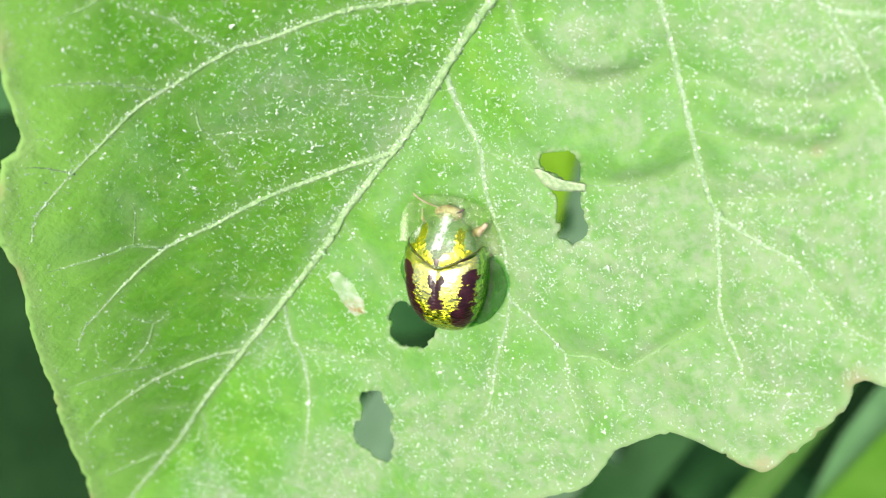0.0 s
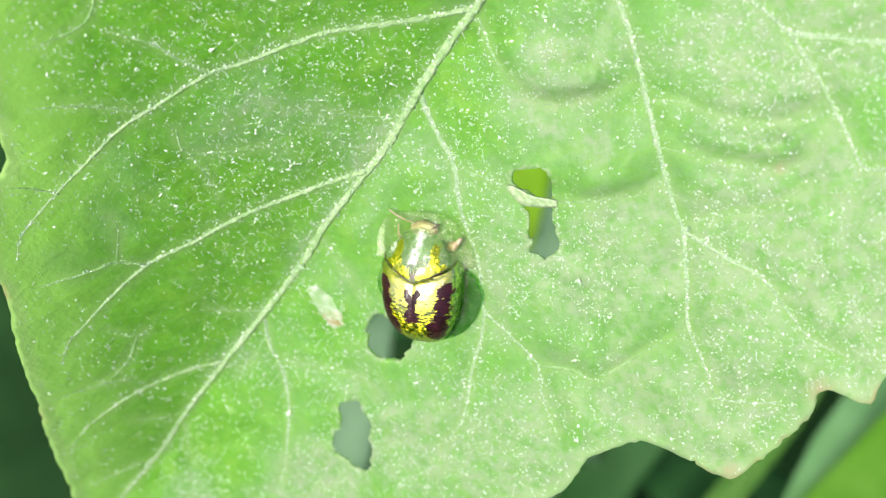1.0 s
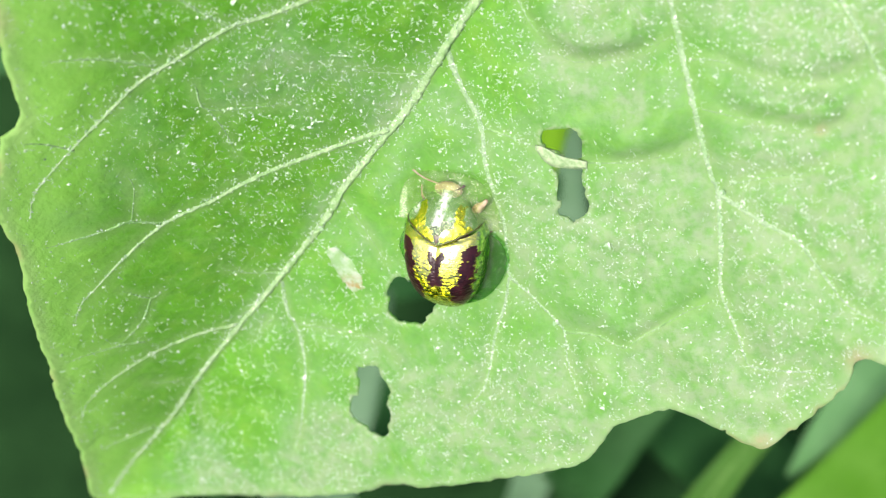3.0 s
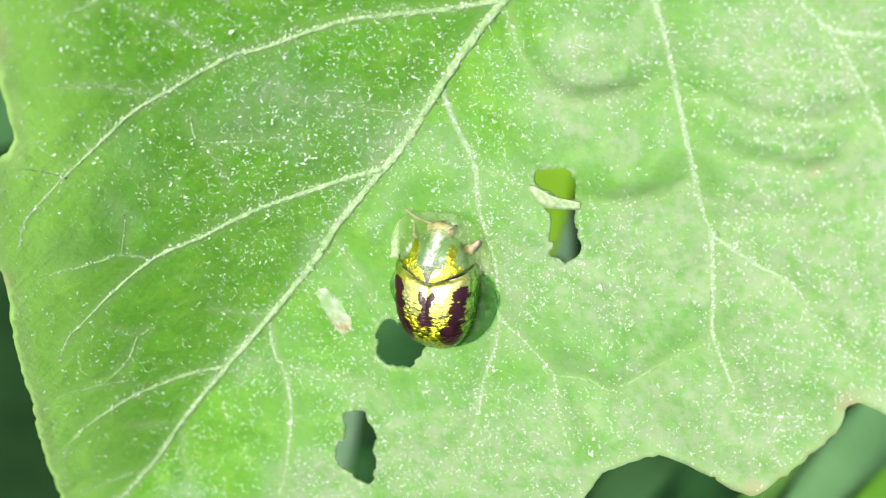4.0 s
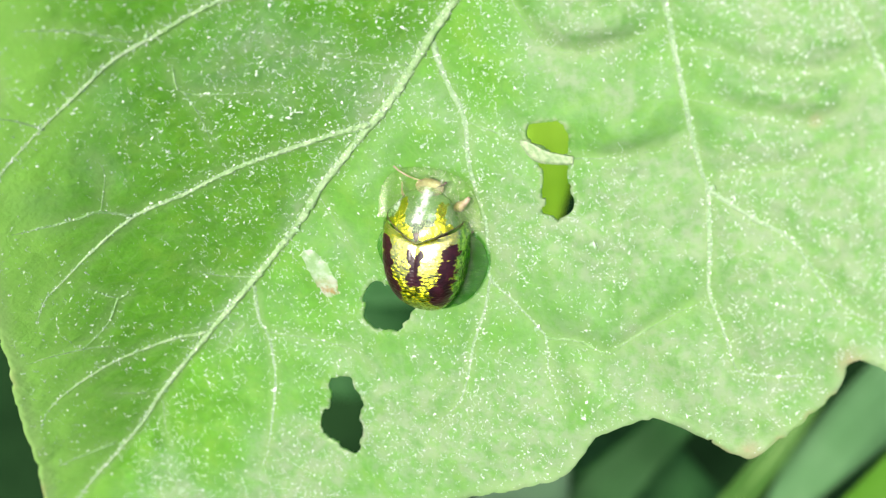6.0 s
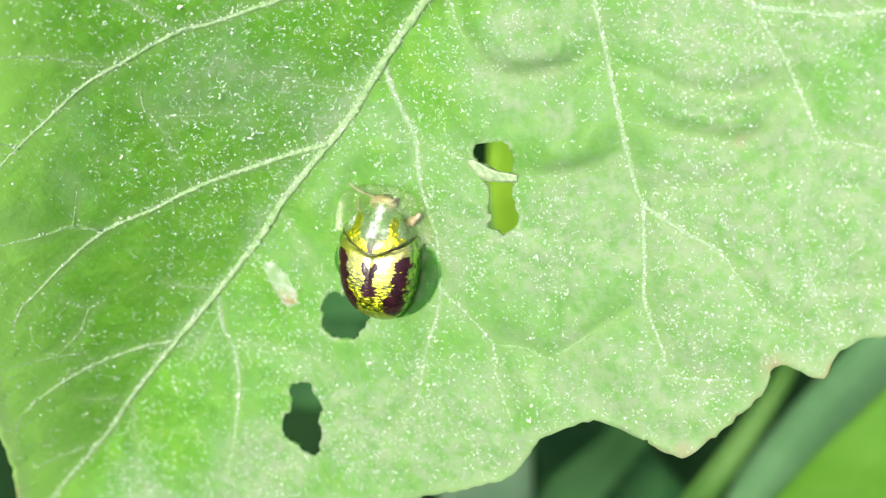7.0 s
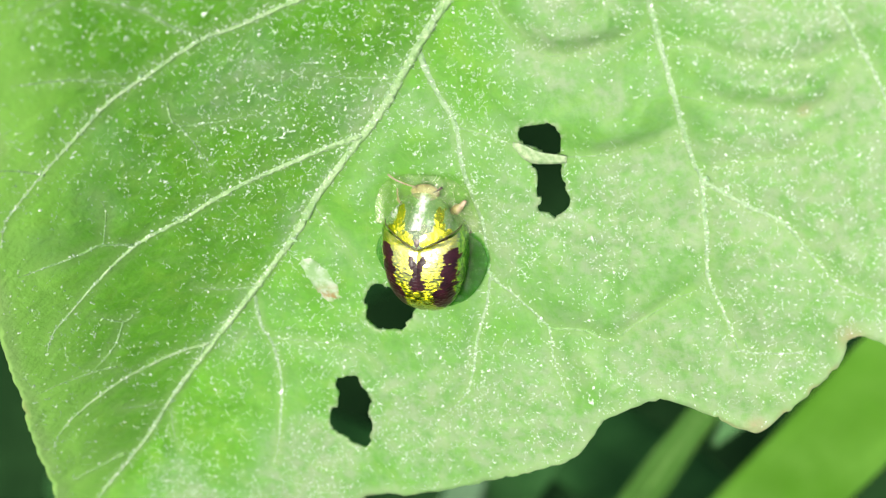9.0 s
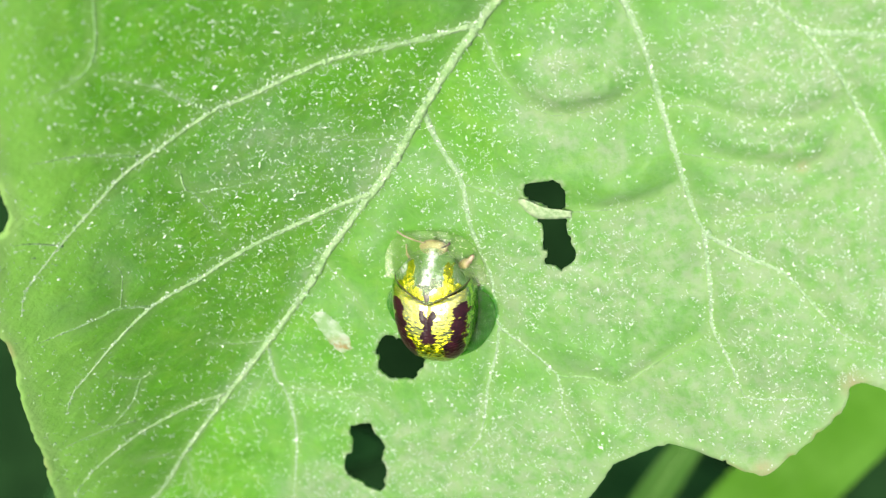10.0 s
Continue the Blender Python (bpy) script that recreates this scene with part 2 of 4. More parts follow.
# Near-black green: the shade under the plants is put into the soil's colour.
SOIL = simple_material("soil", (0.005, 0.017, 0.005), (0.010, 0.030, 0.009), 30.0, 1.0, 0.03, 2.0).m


# ---- shapes ----
def mesh_of(name, verts, faces, material, smooth=True):
    me = bpy.data.meshes.new(name)
    me.from_pydata([tuple(v) for v in verts], [], faces)
    me.materials.append(material)
    if smooth:
        me.polygons.foreach_set("use_smooth", [True] * len(me.polygons))
    me.update()
    return me


def part(name, me, parent, label="", kind=""):
    ob = new(name, me)
    ob.parent = parent
    return tagged(ob, label, kind=kind)


def curve(points, step=0.35, closed=False):
    """A smooth line through the points, in even steps."""
    p = [np.array(q, float) for q in points]
    p = [p[-1], *p, p[0], p[1]] if closed else [2 * p[0] - p[1], *p, 2 * p[-1] - p[-2]]
    out = []
    for a, b, c, d in zip(p, p[1:], p[2:], p[3:]):
        n = max(2, int(np.linalg.norm(c - b) / step))
        for i in range(n):
            u = i / n
            out.append(0.5 * (2 * b + (c - a) * u + (2 * a - 5 * b + 4 * c - d) * u * u + (3 * b - a - 3 * c + d) * u**3))
    return np.array(out if closed else out + [p[-2]])


def tube(name, line, radii, material, sides=8, flat=1.0, rough=0.0):
    """A tapered tube along a line in space, with an uneven surface if wanted."""
    line = np.array(line, float)
    verts, faces = [], []
    for i, q in enumerate(line):
        way = Vector(line[min(i + 1, len(line) - 1)] - line[max(i - 1, 0)]).normalized()
        side = way.cross(Vector((0, 0, 1)))
        side = side.normalized() if side.length > 1e-4 else Vector((1, 0, 0))
        up = side.cross(way)
        for j in range(sides):
            a = 2 * math.pi * j / sides
            r = radii[i] * (1 + rough * (random.random() - 0.5))
            verts.append(Vector(q) + side * (r * math.cos(a)) + up * (r * flat * math.sin(a)))
    for i in range(len(line) - 1):
        for j in range(sides):
            k = (j + 1) % sides
            faces.append((i * sides + j, i * sides + k, (i + 1) * sides + k, (i + 1) * sides + j))
    faces += [tuple(range(sides))[::-1], tuple((len(line) - 1) * sides + j for j in range(sides))]
    return mesh_of(name, verts, faces, material)


# ---- the leaf: a gutter along its midrib, falling to its tip ----
FOOT, ALONG, ACROSS = np.array((-9.73, 7.8)), np.array((-0.681, -0.733)), np.array((0.733, -0.681))


def leaf_height(x, y):
    """Height of the blade in millimetres, before its relief."""
    dx, dy = (np.asarray(x, float) - FOOT[0]) / 10, (np.asarray(y, float) - FOOT[1]) / 10
    l, q = dx * ALONG[0] + dy * ALONG[1], dx * ACROSS[0] + dy * ACROSS[1]
    root = np.sqrt(q * q + 0.0144)
    r, s, m = (root + q) / 2, (root - q) / 2, np.clip(l, -0.8, 2.4)
    r, s = np.minimum(r, 2.6), np.minimum(s, 1.7)
    return (1.115 - 5.519 * l - 0.176 * l * l + s * (11.839 - 0.145 * s + 1.938 * m + 0.884 * m * m)
            + r * (-1.359 + 0.665 * r - 0.340 * l + 0.022 * r * l - 0.057 * l * l))


EDGE_LEFT = [(-23, 14.19), (-23.98, 9.41), (-24.21, 6.99), (-24.29, 6.51), (-24.66, 6.03), (-25.13, 5.56), (-25.69, 4.49), (-26.25, 3.29), (-26.46, 2.17), (-26.33, 1.22), (-26.48, 0.28),
             (-26.85, -0.97), (-27.18, -2.54), (-27.46, -4.32), (-27.91, -5.97), (-28.52, -8.81), (-28.82, -9.99), (-29.52, -12.05), (-29.54, -12.65), (-29.16, -13.09)]
EDGE_LOW = [(-28.21, -13.34), (-26.79, -13.09), (-25.04, -12.54), (-23.57, -12.27), (-20.52, -12.13), (-16.54, -11.8), (-13.93, -11.34), (-12.5, -10.86), (-10.79, -10.79), (-8.66, -10.51),
            (-6.62, -10.03), (-4.98, -9.65), (-3.02, -9.06), (-2.08, -8.36), (-1.54, -7.56), (-1.22, -7.05), (-0.6, -6.76), (0.85, -6.16), (1.67, -6.07), (2.88, -6.59), (3.99, -7.11),
            (5.01, -7.52), (5.42, -7.52), (6.26, -6.82), (7.32, -5.82), (8.06, -5.01), (8.6, -4.41), (8.72, -3.6), (9.14, -3.4), (9.75, -3.61), (10.77, -3.92)]
EDGE_FAR = [(11.11, -3.21), (11.96, -2.4), (13.32, -2.01), (15.24, -0.39), (17.64, 4.32), (18.97, 10.49), (17.69, 17.78), (12.55, 23.31), (5.47, 25.45), (1.4, 24.25), (-2.06, 26.15), (-9.06, 26.48),
            (-15.21, 22.47), (-19.78, 18.24)]
HOLES = {
    "low": [(-13.4, -4.7), (-12.59, -4.71), (-12.31, -5.32), (-12.02, -5.82), (-12.04, -6.33), (-12.25, -6.53), (-12.06, -6.93), (-12.28, -7.54), (-12.51, -8.34), (-13.11, -8.13), (-13.69, -7.72),
            (-14.28, -7.11), (-14.27, -6.7), (-13.74, -6), (-13.62, -5.4), (-13.81, -4.99)],
    "beetle": [(-11.36, -0.36), (-10.85, -0.26), (-10.04, -0.58), (-9.45, -1.09), (-9.26, -1.4), (-9.68, -2.01), (-10.1, -2.41), (-10.91, -2.5), (-11.51, -2.19), (-11.8, -1.57), (-11.68, -0.86)],
    "upper": [(-4.03, 6), (-3.62, 6.2), (-3.11, 6.09), (-2.7, 6.09), (-2.41, 5.77), (-2.32, 5.36), (-2.44, 4.8), (-3.25, 5.06), (-4.15, 5.49)],
    "under": [(-3.57, 4.56), (-2.96, 4.65), (-2.46, 4.44), (-2.27, 3.92), (-2.19, 3.31), (-2.1, 2.8), (-2.32, 2.39), (-2.84, 2.19), (-3.34, 2.5), (-3.51, 3.32), (-3.39, 3.94)],
}
# name, width at both ends in millimetres, how far it stands out, course
VEINS = [
    ("midrib", 0.57, 0.26, [(0.36, 23.77), (-1.53, 18.32), (-3.73, 14.42), (-5, 13.2), (-7.33, 10.66), (-9.78, 7.52), (-11.36, 5.9), (-13.34, 3.87), (-14.71, 2.15), (-17.39, -0.58), (-19.33, -2.48),
                            (-22.25, -5.47), (-23.57, -7.05), (-25.05, -8.52), (-26.98, -10.36), (-28.73, -12.3)]),
    ("lateral_vein", 0.34, 0.12, [(-5.31, 12.89), (-7.83, 12.43), (-10.14, 12.08), (-11.93, 11.71), (-14.81, 10.64), (-16.28, 10.16), (-18.69, 8.8), (-20.13, 7.93), (-21.45, 6.81), (-22.97, 5.47),
                                 (-24.19, 4.31), (-25, 3.43), (-25.5, 2.42)]),
    ("lateral_vein", 0.35, 0.12, [(-10.93, 6.41), (-13.23, 5.7), (-15.85, 4.75), (-17.37, 4.08), (-18.81, 3.31), (-20.97, 2.27), (-22.98, 0.7), (-24.26, -0.49), (-25.22, -1.38), (-25.86, -2.4)]),
    ("lateral_vein", 0.29, 0.10, [(-19.53, -2.63), (-21.05, -2.95), (-22.74, -3.61), (-24.07, -4.27), (-25.83, -5.43), (-26.97, -6.42), (-27.57, -7.21)]),
    ("lateral_vein", 0.20, 0.08, [(-25.2, -8.21), (-26.9, -8.95), (-28.11, -9.51)]),
    ("lateral_vein", 0.31, 0.08, [(-7.99, 9.53), (-7.54, 8.19), (-6.96, 7.08), (-6.68, 6.25), (-6.62, 4.91), (-6.26, 3.36), (-5.89, 2.13), (-5.83, 0.9), (-5.76, -0.12), (-4.78, -1.05), (-3.7, -2.17),
                                 (-3.31, -2.78), (-3.16, -4.3), (-2.61, -5.93)]),
    ("lateral_vein", 0.38, 0.16, [(-1.03, 18.29), (0.23, 14.16), (0.98, 12.3), (1.62, 10.03), (2.24, 7.26), (2.69, 5.41), (3.05, 4.08), (3.33, 3.36), (3.45, 1.22), (3.49, -0.72), (4.05, -2.14),
                                 (4.51, -3.56), (4.81, -3.97), (5.93, -4.08), (7.27, -4.09)]),
    ("lateral_vein", 0.36, 0.14, [(0.66, 19.81), (2.66, 16.29), (4.72, 13.81), (6.01, 12.46), (7.5, 11.02), (8.57, 9.26), (9.65, 7.22), (10.41, 5.67), (11.65, 5.46), (14, 4.53)]),
    ("branch_vein", 0.24, 0.10, [(-21.08, 2.28), (-22.2, 2.34), (-23.14, 1.97), (-25.48, 1.17)]),
    ("branch_vein", 0.18, 0.07, [(-23.68, -3.36), (-24.63, -3.52), (-26.14, -3.97), (-27.01, -4.34)]),
    ("branch_vein", 0.24, 0.12, [(-5.77, -0.22), (-6.01, -1.44), (-6.57, -2.95), (-6.93, -4.57), (-7.37, -5.68), (-8.52, -6.77)]),
    ("branch_vein", 0.22, 0.10, [(-3.31, -2.68), (-1.89, -2.8), (-0.59, -3.32), (0.15, -2.82), (2.13, -1.62), (3.37, -1.12)]),
    ("branch_vein", 0.30, 0.14, [(3.33, 3.36), (5.03, 2.22), (6.43, 1.4), (7.41, 0.17), (8.49, -1.26), (9.91, -1.98)]),
    ("branch_vein", 0.34, 0.14, [(7.5, 11.02), (9.14, 10.7), (11.51, 10.39), (15.3, 10.9)]),
    ("branch_vein", 0.20, 0.10, [(-6.57, 6.35), (-5.47, 5.92), (-4.16, 5.33)]),
    ("branch_vein", 0.16, 0.08, [(-2.34, 4.75), (-0.4, 4.72), (1.55, 5.01), (2.58, 5.31)]),
    ("branch_vein", 0.16, 0.08, [(-5.14, 12.48), (-4.5, 10.73), (-3.12, 9.16), (-1.9, 8.84), (0.26, 9.12), (1.5, 9.72)]),
    ("branch_vein", 0.14, 0.07, [(2.63, 6.75), (4.26, 6.32), (6.09, 5.9), (7.21, 5.69), (8.26, 6.2), (8.93, 7.32)]),
    ("branch_vein", 0.28, 0.10, [(-17, -0.48), (-16.96, -1.91), (-16.58, -2.73), (-16.41, -4.15), (-16.55, -5.57), (-17.11, -7.98), (-17.54, -9.17)]),
    ("branch_vein", 0.09, 0.05, [(-13.55, 3.56), (-12.61, 2.02), (-11.64, 0.36)]),
    ("branch_vein", 0.24, 0.12, [(-16.28, 10.16), (-17.25, 10.67), (-18.09, 11.17), (-19.28, 11.45)]),
    ("branch_vein", 0.22, 0.10, [(-19.38, 8.62), (-21.13, 8.76), (-23.02, 8.52)]),
    ("branch_vein", 0.22, 0.12, [(-18.83, 15.35), (-19.84, 12.1), (-22.23, 10.7)]),
    ("branch_vein", 0.16, 0.08, [(-9.03, 8.62), (-10.9, 8.66), (-12.68, 8.82)]),
    ("branch_vein", 0.18, 0.08, [(-16.88, -0.08), (-18.31, -0.06), (-19.28, 0.08)]),
    ("branch_vein", 0.16, 0.08, [(-23.07, 5.28), (-24.03, 5.48), (-24.72, 5.44)]),
    ("branch_vein", 0.13, 0.07, [(-18.15, 7.9), (-17.95, 7.05), (-15.85, 7.2), (-14.76, 7.43)]),
    ("branch_vein", 0.11, 0.06, [(-17.95, 7.05), (-17.54, 6.19), (-17.35, 5.18)]),
    ("branch_vein", 0.12, 0.06, [(-22.11, 2.38), (-21.57, 3.78), (-21.68, 4.35)]),
    ("branch_vein", 0.13, 0.07, [(-22.15, -0.92), (-22.65, -1.19), (-23.62, -0.83)]),
    ("branch_vein", 0.14, 0.07, [(-22.65, -1.19), (-23.44, -2.39), (-24.83, -3.66)]),
    ("branch_vein", 0.12, 0.06, [(-23.03, -5.64), (-24.49, -5.65)]),
    ("branch_vein", 0.14, 0.07, [(-16.5, -2.6), (-14.16, -2.93), (-12.32, -3.43), (-11.61, -4.31)]),
    ("branch_vein", 0.12, 0.06, [(-22.4, -6.0), (-22.57, -7.45), (-22.43, -8.32)]),
    ("branch_vein", 0.12, 0.06, [(-17.78, -2.34), (-19.05, -3.43)]),
    ("branch_vein", 0.12, 0.07, [(2.1, 8.7), (3.36, 8.56), (5.28, 7.75), (7.33, 7.51), (8.48, 8.0)]),
    ("branch_vein", 0.12, 0.07, [(3.77, 3.72), (5.46, 3.99), (6.9, 4.16), (8.26, 4.94)]),
]


def to_lines(points, lines, width=4000):
    """Distance from each point to the nearest of the polylines, and the nearest place."""
    best, place = np.full(len(points), 1e9), np.zeros((len(points), 2))
    for line in lines:
        for a, b in zip(line, line[1:]):
            ab = b - a
            u = np.clip(((points - a) @ ab) / max(ab @ ab, 1e-12), 0, 1)
            near = a + u[:, None] * ab
            d = np.hypot(*(points - near).T)
            m = d < best
            best[m], place[m] = d[m], near[m]
    return best, place


def inside(points, loop):
    odd = np.zeros(len(points), bool)
    for a, b in zip(loop, np.roll(loop, -1, 0)):
        cross = (a[1] > points[:, 1]) != (b[1] > points[:, 1])
        odd ^= cross & (points[:, 0] < (b[0] - a[0]) * (points[:, 1] - a[1]) / (b[1] - a[1] + 1e-12) + a[0])
    return odd


def ragged(line, amount):
    """A bitten edge: small uneven steps along a closed line."""
    return np.array([p + amount * np.array(noise.noise_vector((p[0] * 2.6, p[1] * 2.6, 3.0)))[:2]
                     + 0.7 * amount * np.array(noise.noise_vector((p[0] * 6, p[1] * 6, 9.0)))[:2] for p in line])


OUTLINE = ragged(curve(EDGE_LEFT + EDGE_LOW + EDGE_FAR, 0.2, True), 0.10)
BITES = {name: ragged(curve(points, 0.08, True), 0.19) for name, points in HOLES.items()}
VEIN_LINES = [curve(v[3], 0.6) for v in VEINS]


CREASES = [(VEIN_LINES[i], size) for i, size in ((15, 0.62), (16, 0.75), (17, 0.45), (11, 0.32), (35, 0.36), (36, 0.22))]


def relief(points):
    """Quilted swellings between the veins, in millimetres, and the distance to the nearest vein."""
    d, _ = to_lines(points, VEIN_LINES)
    swell = 1 - np.exp(-((d / 0.8) ** 2))
    n = np.array([noise.noise((p[0] * 0.42, p[1] * 0.42, 0.0)) + 0.6 * noise.noise((p[0] * 1.0, p[1] * 1.0, 5.0)) for p in points])
    side = (points - FOOT) @ ACROSS
    rise = swell * (0.16 + np.clip(side, 0, 10) * 0.014 + 0.30 * n * np.where(side > 0, 1.0, 0.7))
    for line, size in CREASES:
        c, near = to_lines(points, [line])
        above = (points - near)[:, 1]
        swell = np.exp(-(((c - 0.6) / np.where(c < 0.6, 0.34, 1.5)) ** 2))
        ends = np.clip(np.minimum(*(np.hypot(*(points - line[e]).T) for e in (0, -1))) / 1.2 - 0.5, 0, 1)
        rise += size * swell * np.where(above > 0, 1.0, 0.0) * np.clip(above / (c + 1e-6), 0, 1) * ends
    return rise, d


# where the powder has gathered: place, reach, amount
POWDER_DRIFTS = [(-13.3, 8.44, 1.7, 0.45), (-11.6, 9.2, 1.3, 0.35), (-20.6, 5.7, 1.7, 0.42), (-22.5, 3.7, 1.5, 0.40), (-24.4, 2.3, 1.1, 0.35), (-16.1, 9.1, 1.6, 0.3), (-15.9, -10.0, 3.0, 0.3), (-22.5, -11.0, 2.5, 0.3),
                 (-0.1, 6.8, 1.3, 0.3), (-2.6, 9.3, 1.8, 0.3), (3.7, -5.3, 2.5, 0.3), (-17.5, 5.0, 2.0, -0.3), (-23.5, -5.5, 2.5, -0.25)]


def powder_and_sheen(points, slope):
    """How much white powder and painted sheen lies on the blade: most on its level parts, in drifts."""
    side = (points - FOOT) @ ACROSS
    n = np.array([noise.noise((p[0] * 0.22, p[1] * 0.22, 11.0)) + 0.6 * noise.noise((p[0] * 0.6, p[1] * 0.6, 3.0)) for p in points])
    drift = sum(f * np.exp(-(((points - np.array((x, y))) / r) ** 2).sum(1)) for x, y, r, f in POWDER_DRIFTS)
    return np.clip(drift + 1.32 - 0.22 * np.clip(-side / 1.2, 0, 1) - 0.46 * np.exp(-((np.maximum(side, 0) / 8) ** 2)) * (side > 0) - 0.72 * slope + (0.42 + 0.25 * np.clip(slope - 0.6, 0, 1)) * n, 0, 1)


def build_leaf():
    leaf = new("leaf")
    leaf.location = (0, 0, LIFT)
    tagged(leaf, "pale green veined leaf with eaten holes and white mealy specks", "leaf")
    cell = 0.16
    xs, ys = np.arange(-31, 20.5, cell), np.arange(-14.5, 28, cell)
    gx, gy = np.meshgrid(xs, ys)
    pts = np.stack([gx.ravel(), gy.ravel()], 1)
    rings = [OUTLINE, *BITES.values()]
    closed = [np.vstack([r, r[:1]]) for r in rings]
    d, near = to_lines(pts, closed)
    ok = inside(pts, OUTLINE)
    for hole in BITES.values():
        ok &= ~inside(pts, hole)
    snap = d < cell * 0.62
    pts[snap] = near[snap]
    keep = ok | snap
    nx = len(xs)
    quads = []
    for j in range(len(ys) - 1):
        row = j * nx
        for i in range(nx - 1):
            a = row + i
            q = (a, a + 1, a + 1 + nx, a + nx)
            if keep[a] and keep[a + 1] and keep[a + nx] and keep[a + 1 + nx] and (ok[a] + ok[a + 1] + ok[a + nx] + ok[a + nx + 1]) >= 1 and any(ok[v] and not snap[v] for v in q):
                quads.append(q)
            else:
                for tri in ((q[0], q[1], q[2]), (q[0], q[2], q[3])):
                    if all(keep[v] for v in tri) and any(ok[v] and not snap[v] for v in tri):
                        quads.append(tri)
    used = np.unique(np.concatenate([np.array(q) for q in quads]))
    index = np.full(len(pts), -1)
    index[used] = np.arange(len(used))
    p = pts[used]
    rise, vein = relief(p)
    rim, _ = to_lines(p, closed[:1])
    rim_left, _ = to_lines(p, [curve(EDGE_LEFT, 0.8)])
    z = leaf_height(p[:, 0], p[:, 1]) + rise
    sx = (leaf_height(p[:, 0] + 0.2, p[:, 1]) - leaf_height(p[:, 0] - 0.2, p[:, 1])) / 0.4
    sy = (leaf_height(p[:, 0], p[:, 1] + 0.2) - leaf_height(p[:, 0], p[:, 1] - 0.2)) / 0.4
    bloom = powder_and_sheen(p, np.hypot(sx, sy))
    tan = np.max([np.exp(-((np.hypot(p[:, 0] - x, p[:, 1] - y) / r) ** 2)) for x, y, r in ((8.88, -3.45, 0.45), (5.22, -7.27, 0.38), (-24.08, 9.98, 0.5), (7.21, 5.74, 0.2))], 0)
    me = mesh_of("blade", np.stack([p[:, 0] * MM, p[:, 1] * MM, z * MM], 1), [tuple(int(index[v]) for v in q) for q in quads], LEAF)
    for name, values in (("rim", rim), ("vein", vein), ("bloom", bloom), ("tan", tan), ("rim_left", rim_left), ("bite", to_lines(p, closed[1:])[0])):
        layer = me.attributes.new(name, "FLOAT", "POINT")
        layer.data.foreach_set("value", values.astype(np.float32))
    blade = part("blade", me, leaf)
    solid = blade.modifiers.new("thickness", "SOLIDIFY")
    solid.thickness, solid.offset = 0.13 * MM, -1.0

    for (name, wide, thin, course), line in zip(VEINS, VEIN_LINES):
        fine = curve(course, 0.11)
        h = leaf_height(fine[:, 0], fine[:, 1])
        u = np.linspace(0, 1, len(fine))
        rad = (0.51 if wide > 0.3 else 0.42) * (wide + (thin - wide) * u) * (1 + np.array([0.16 * noise.noise((q[0] * 2, q[1] * 2, 1.0)) + 0.30 * noise.noise((q[0] * 5, q[1] * 5, 4.0)) for q in fine]))
        rad *= 1 - 0.6 * np.clip((u - 0.7) / 0.3, 0, 1)
        rad[-3:] *= (0.8, 0.5, 0.2)
        part(name, tube(name, np.column_stack([fine, h + relief(fine)[0] + (-0.30 if wide < 0.3 else -0.15 if line[-1][0] < -2.7 else -0.2) * rad]) * MM, rad * MM, VEIN if name == "midrib" else VEIN_PALE if (line[-1] - FOOT) @ ACROSS > 0 and wide > 0.23 else VEIN if wide > 0.26 else VEIN_FINE, 12, 0.46, 0.5), leaf)

    # the dry bridge between the two upper bites, and the scraped patch
    strip = curve([(-4.36, 5.40), (-3.66, 4.90), (-2.95, 4.70), (-2.14, 4.60)], 0.15)
    w = np.interp(np.linspace(0, 1, len(strip)), (0, 0.15, 0.32, 0.6, 1), (0.06, 0.26, 0.32, 0.22, 0.14))
    lift = relief(strip)[0]
    verts, faces = [], []
    for (x, y), half, up in zip(strip, w, lift):
        for k, v in enumerate((-1, -0.3, 0.5, 1)):
            verts.append((x * MM, (y + v * half) * MM, (leaf_height(x, y + v * half) + up + (0.04, 0.10, 0.14, 0.20)[k] + 0.10 * noise.noise((x * 3, y * 3, v))) * MM))
    for i in range(len(strip) - 1):
        faces += [(4 * i + k, 4 * i + 4 + k, 4 * i + 5 + k, 4 * i + 1 + k) for k in range(3)]
    bridge = part("dry_strip", mesh_of("dry_strip", verts, faces, DRY), leaf, "pale dry strip between two bites")
    bridge.modifiers.new("thickness", "SOLIDIFY").thickness = 0.06 * MM
    # the scraped patch where something has fed on the upper skin
    top, low = np.array((-14.32, 1.12)), np.array((-13.12, -0.92))
    way = (low - top) / 2
    across = np.array((-way[1], way[0])) / np.hypot(*way)
    ring = [(math.copysign(abs(math.cos(a)) ** 0.6, math.cos(a)), math.copysign(abs(math.sin(a)) ** 0.6, math.sin(a))) for a in np.linspace(0, 2 * math.pi, 90, False)]
    loop = ragged(np.array([(top + low) / 2 + way * c + across * s * (0.46 + 0.05 * c) for c, s in ring]), 0.12)
    mid = loop.mean(0)
    verts, values, faces = [], [], []
    for ring, f in enumerate((1.0, 0.92, 0.6, 0.25)):
        p = mid + (loop - mid) * f
        h = leaf_height(p[:, 0], p[:, 1]) + relief(p)[0] + (0.0, 0.045, 0.055, 0.055)[ring]
        verts += [(x * MM, y * MM, z * MM) for (x, y), z in zip(p, h)]
        values += list((1.1 - p[:, 1]) / 2.2)
    m = len(loop)
    for ring in range(3):
        faces += [(ring * m + i, ring * m + (i + 1) % m, (ring + 1) * m + (i + 1) % m, (ring + 1) * m + i) for i in range(m)]
    faces.append(tuple(3 * m + i for i in range(m)))
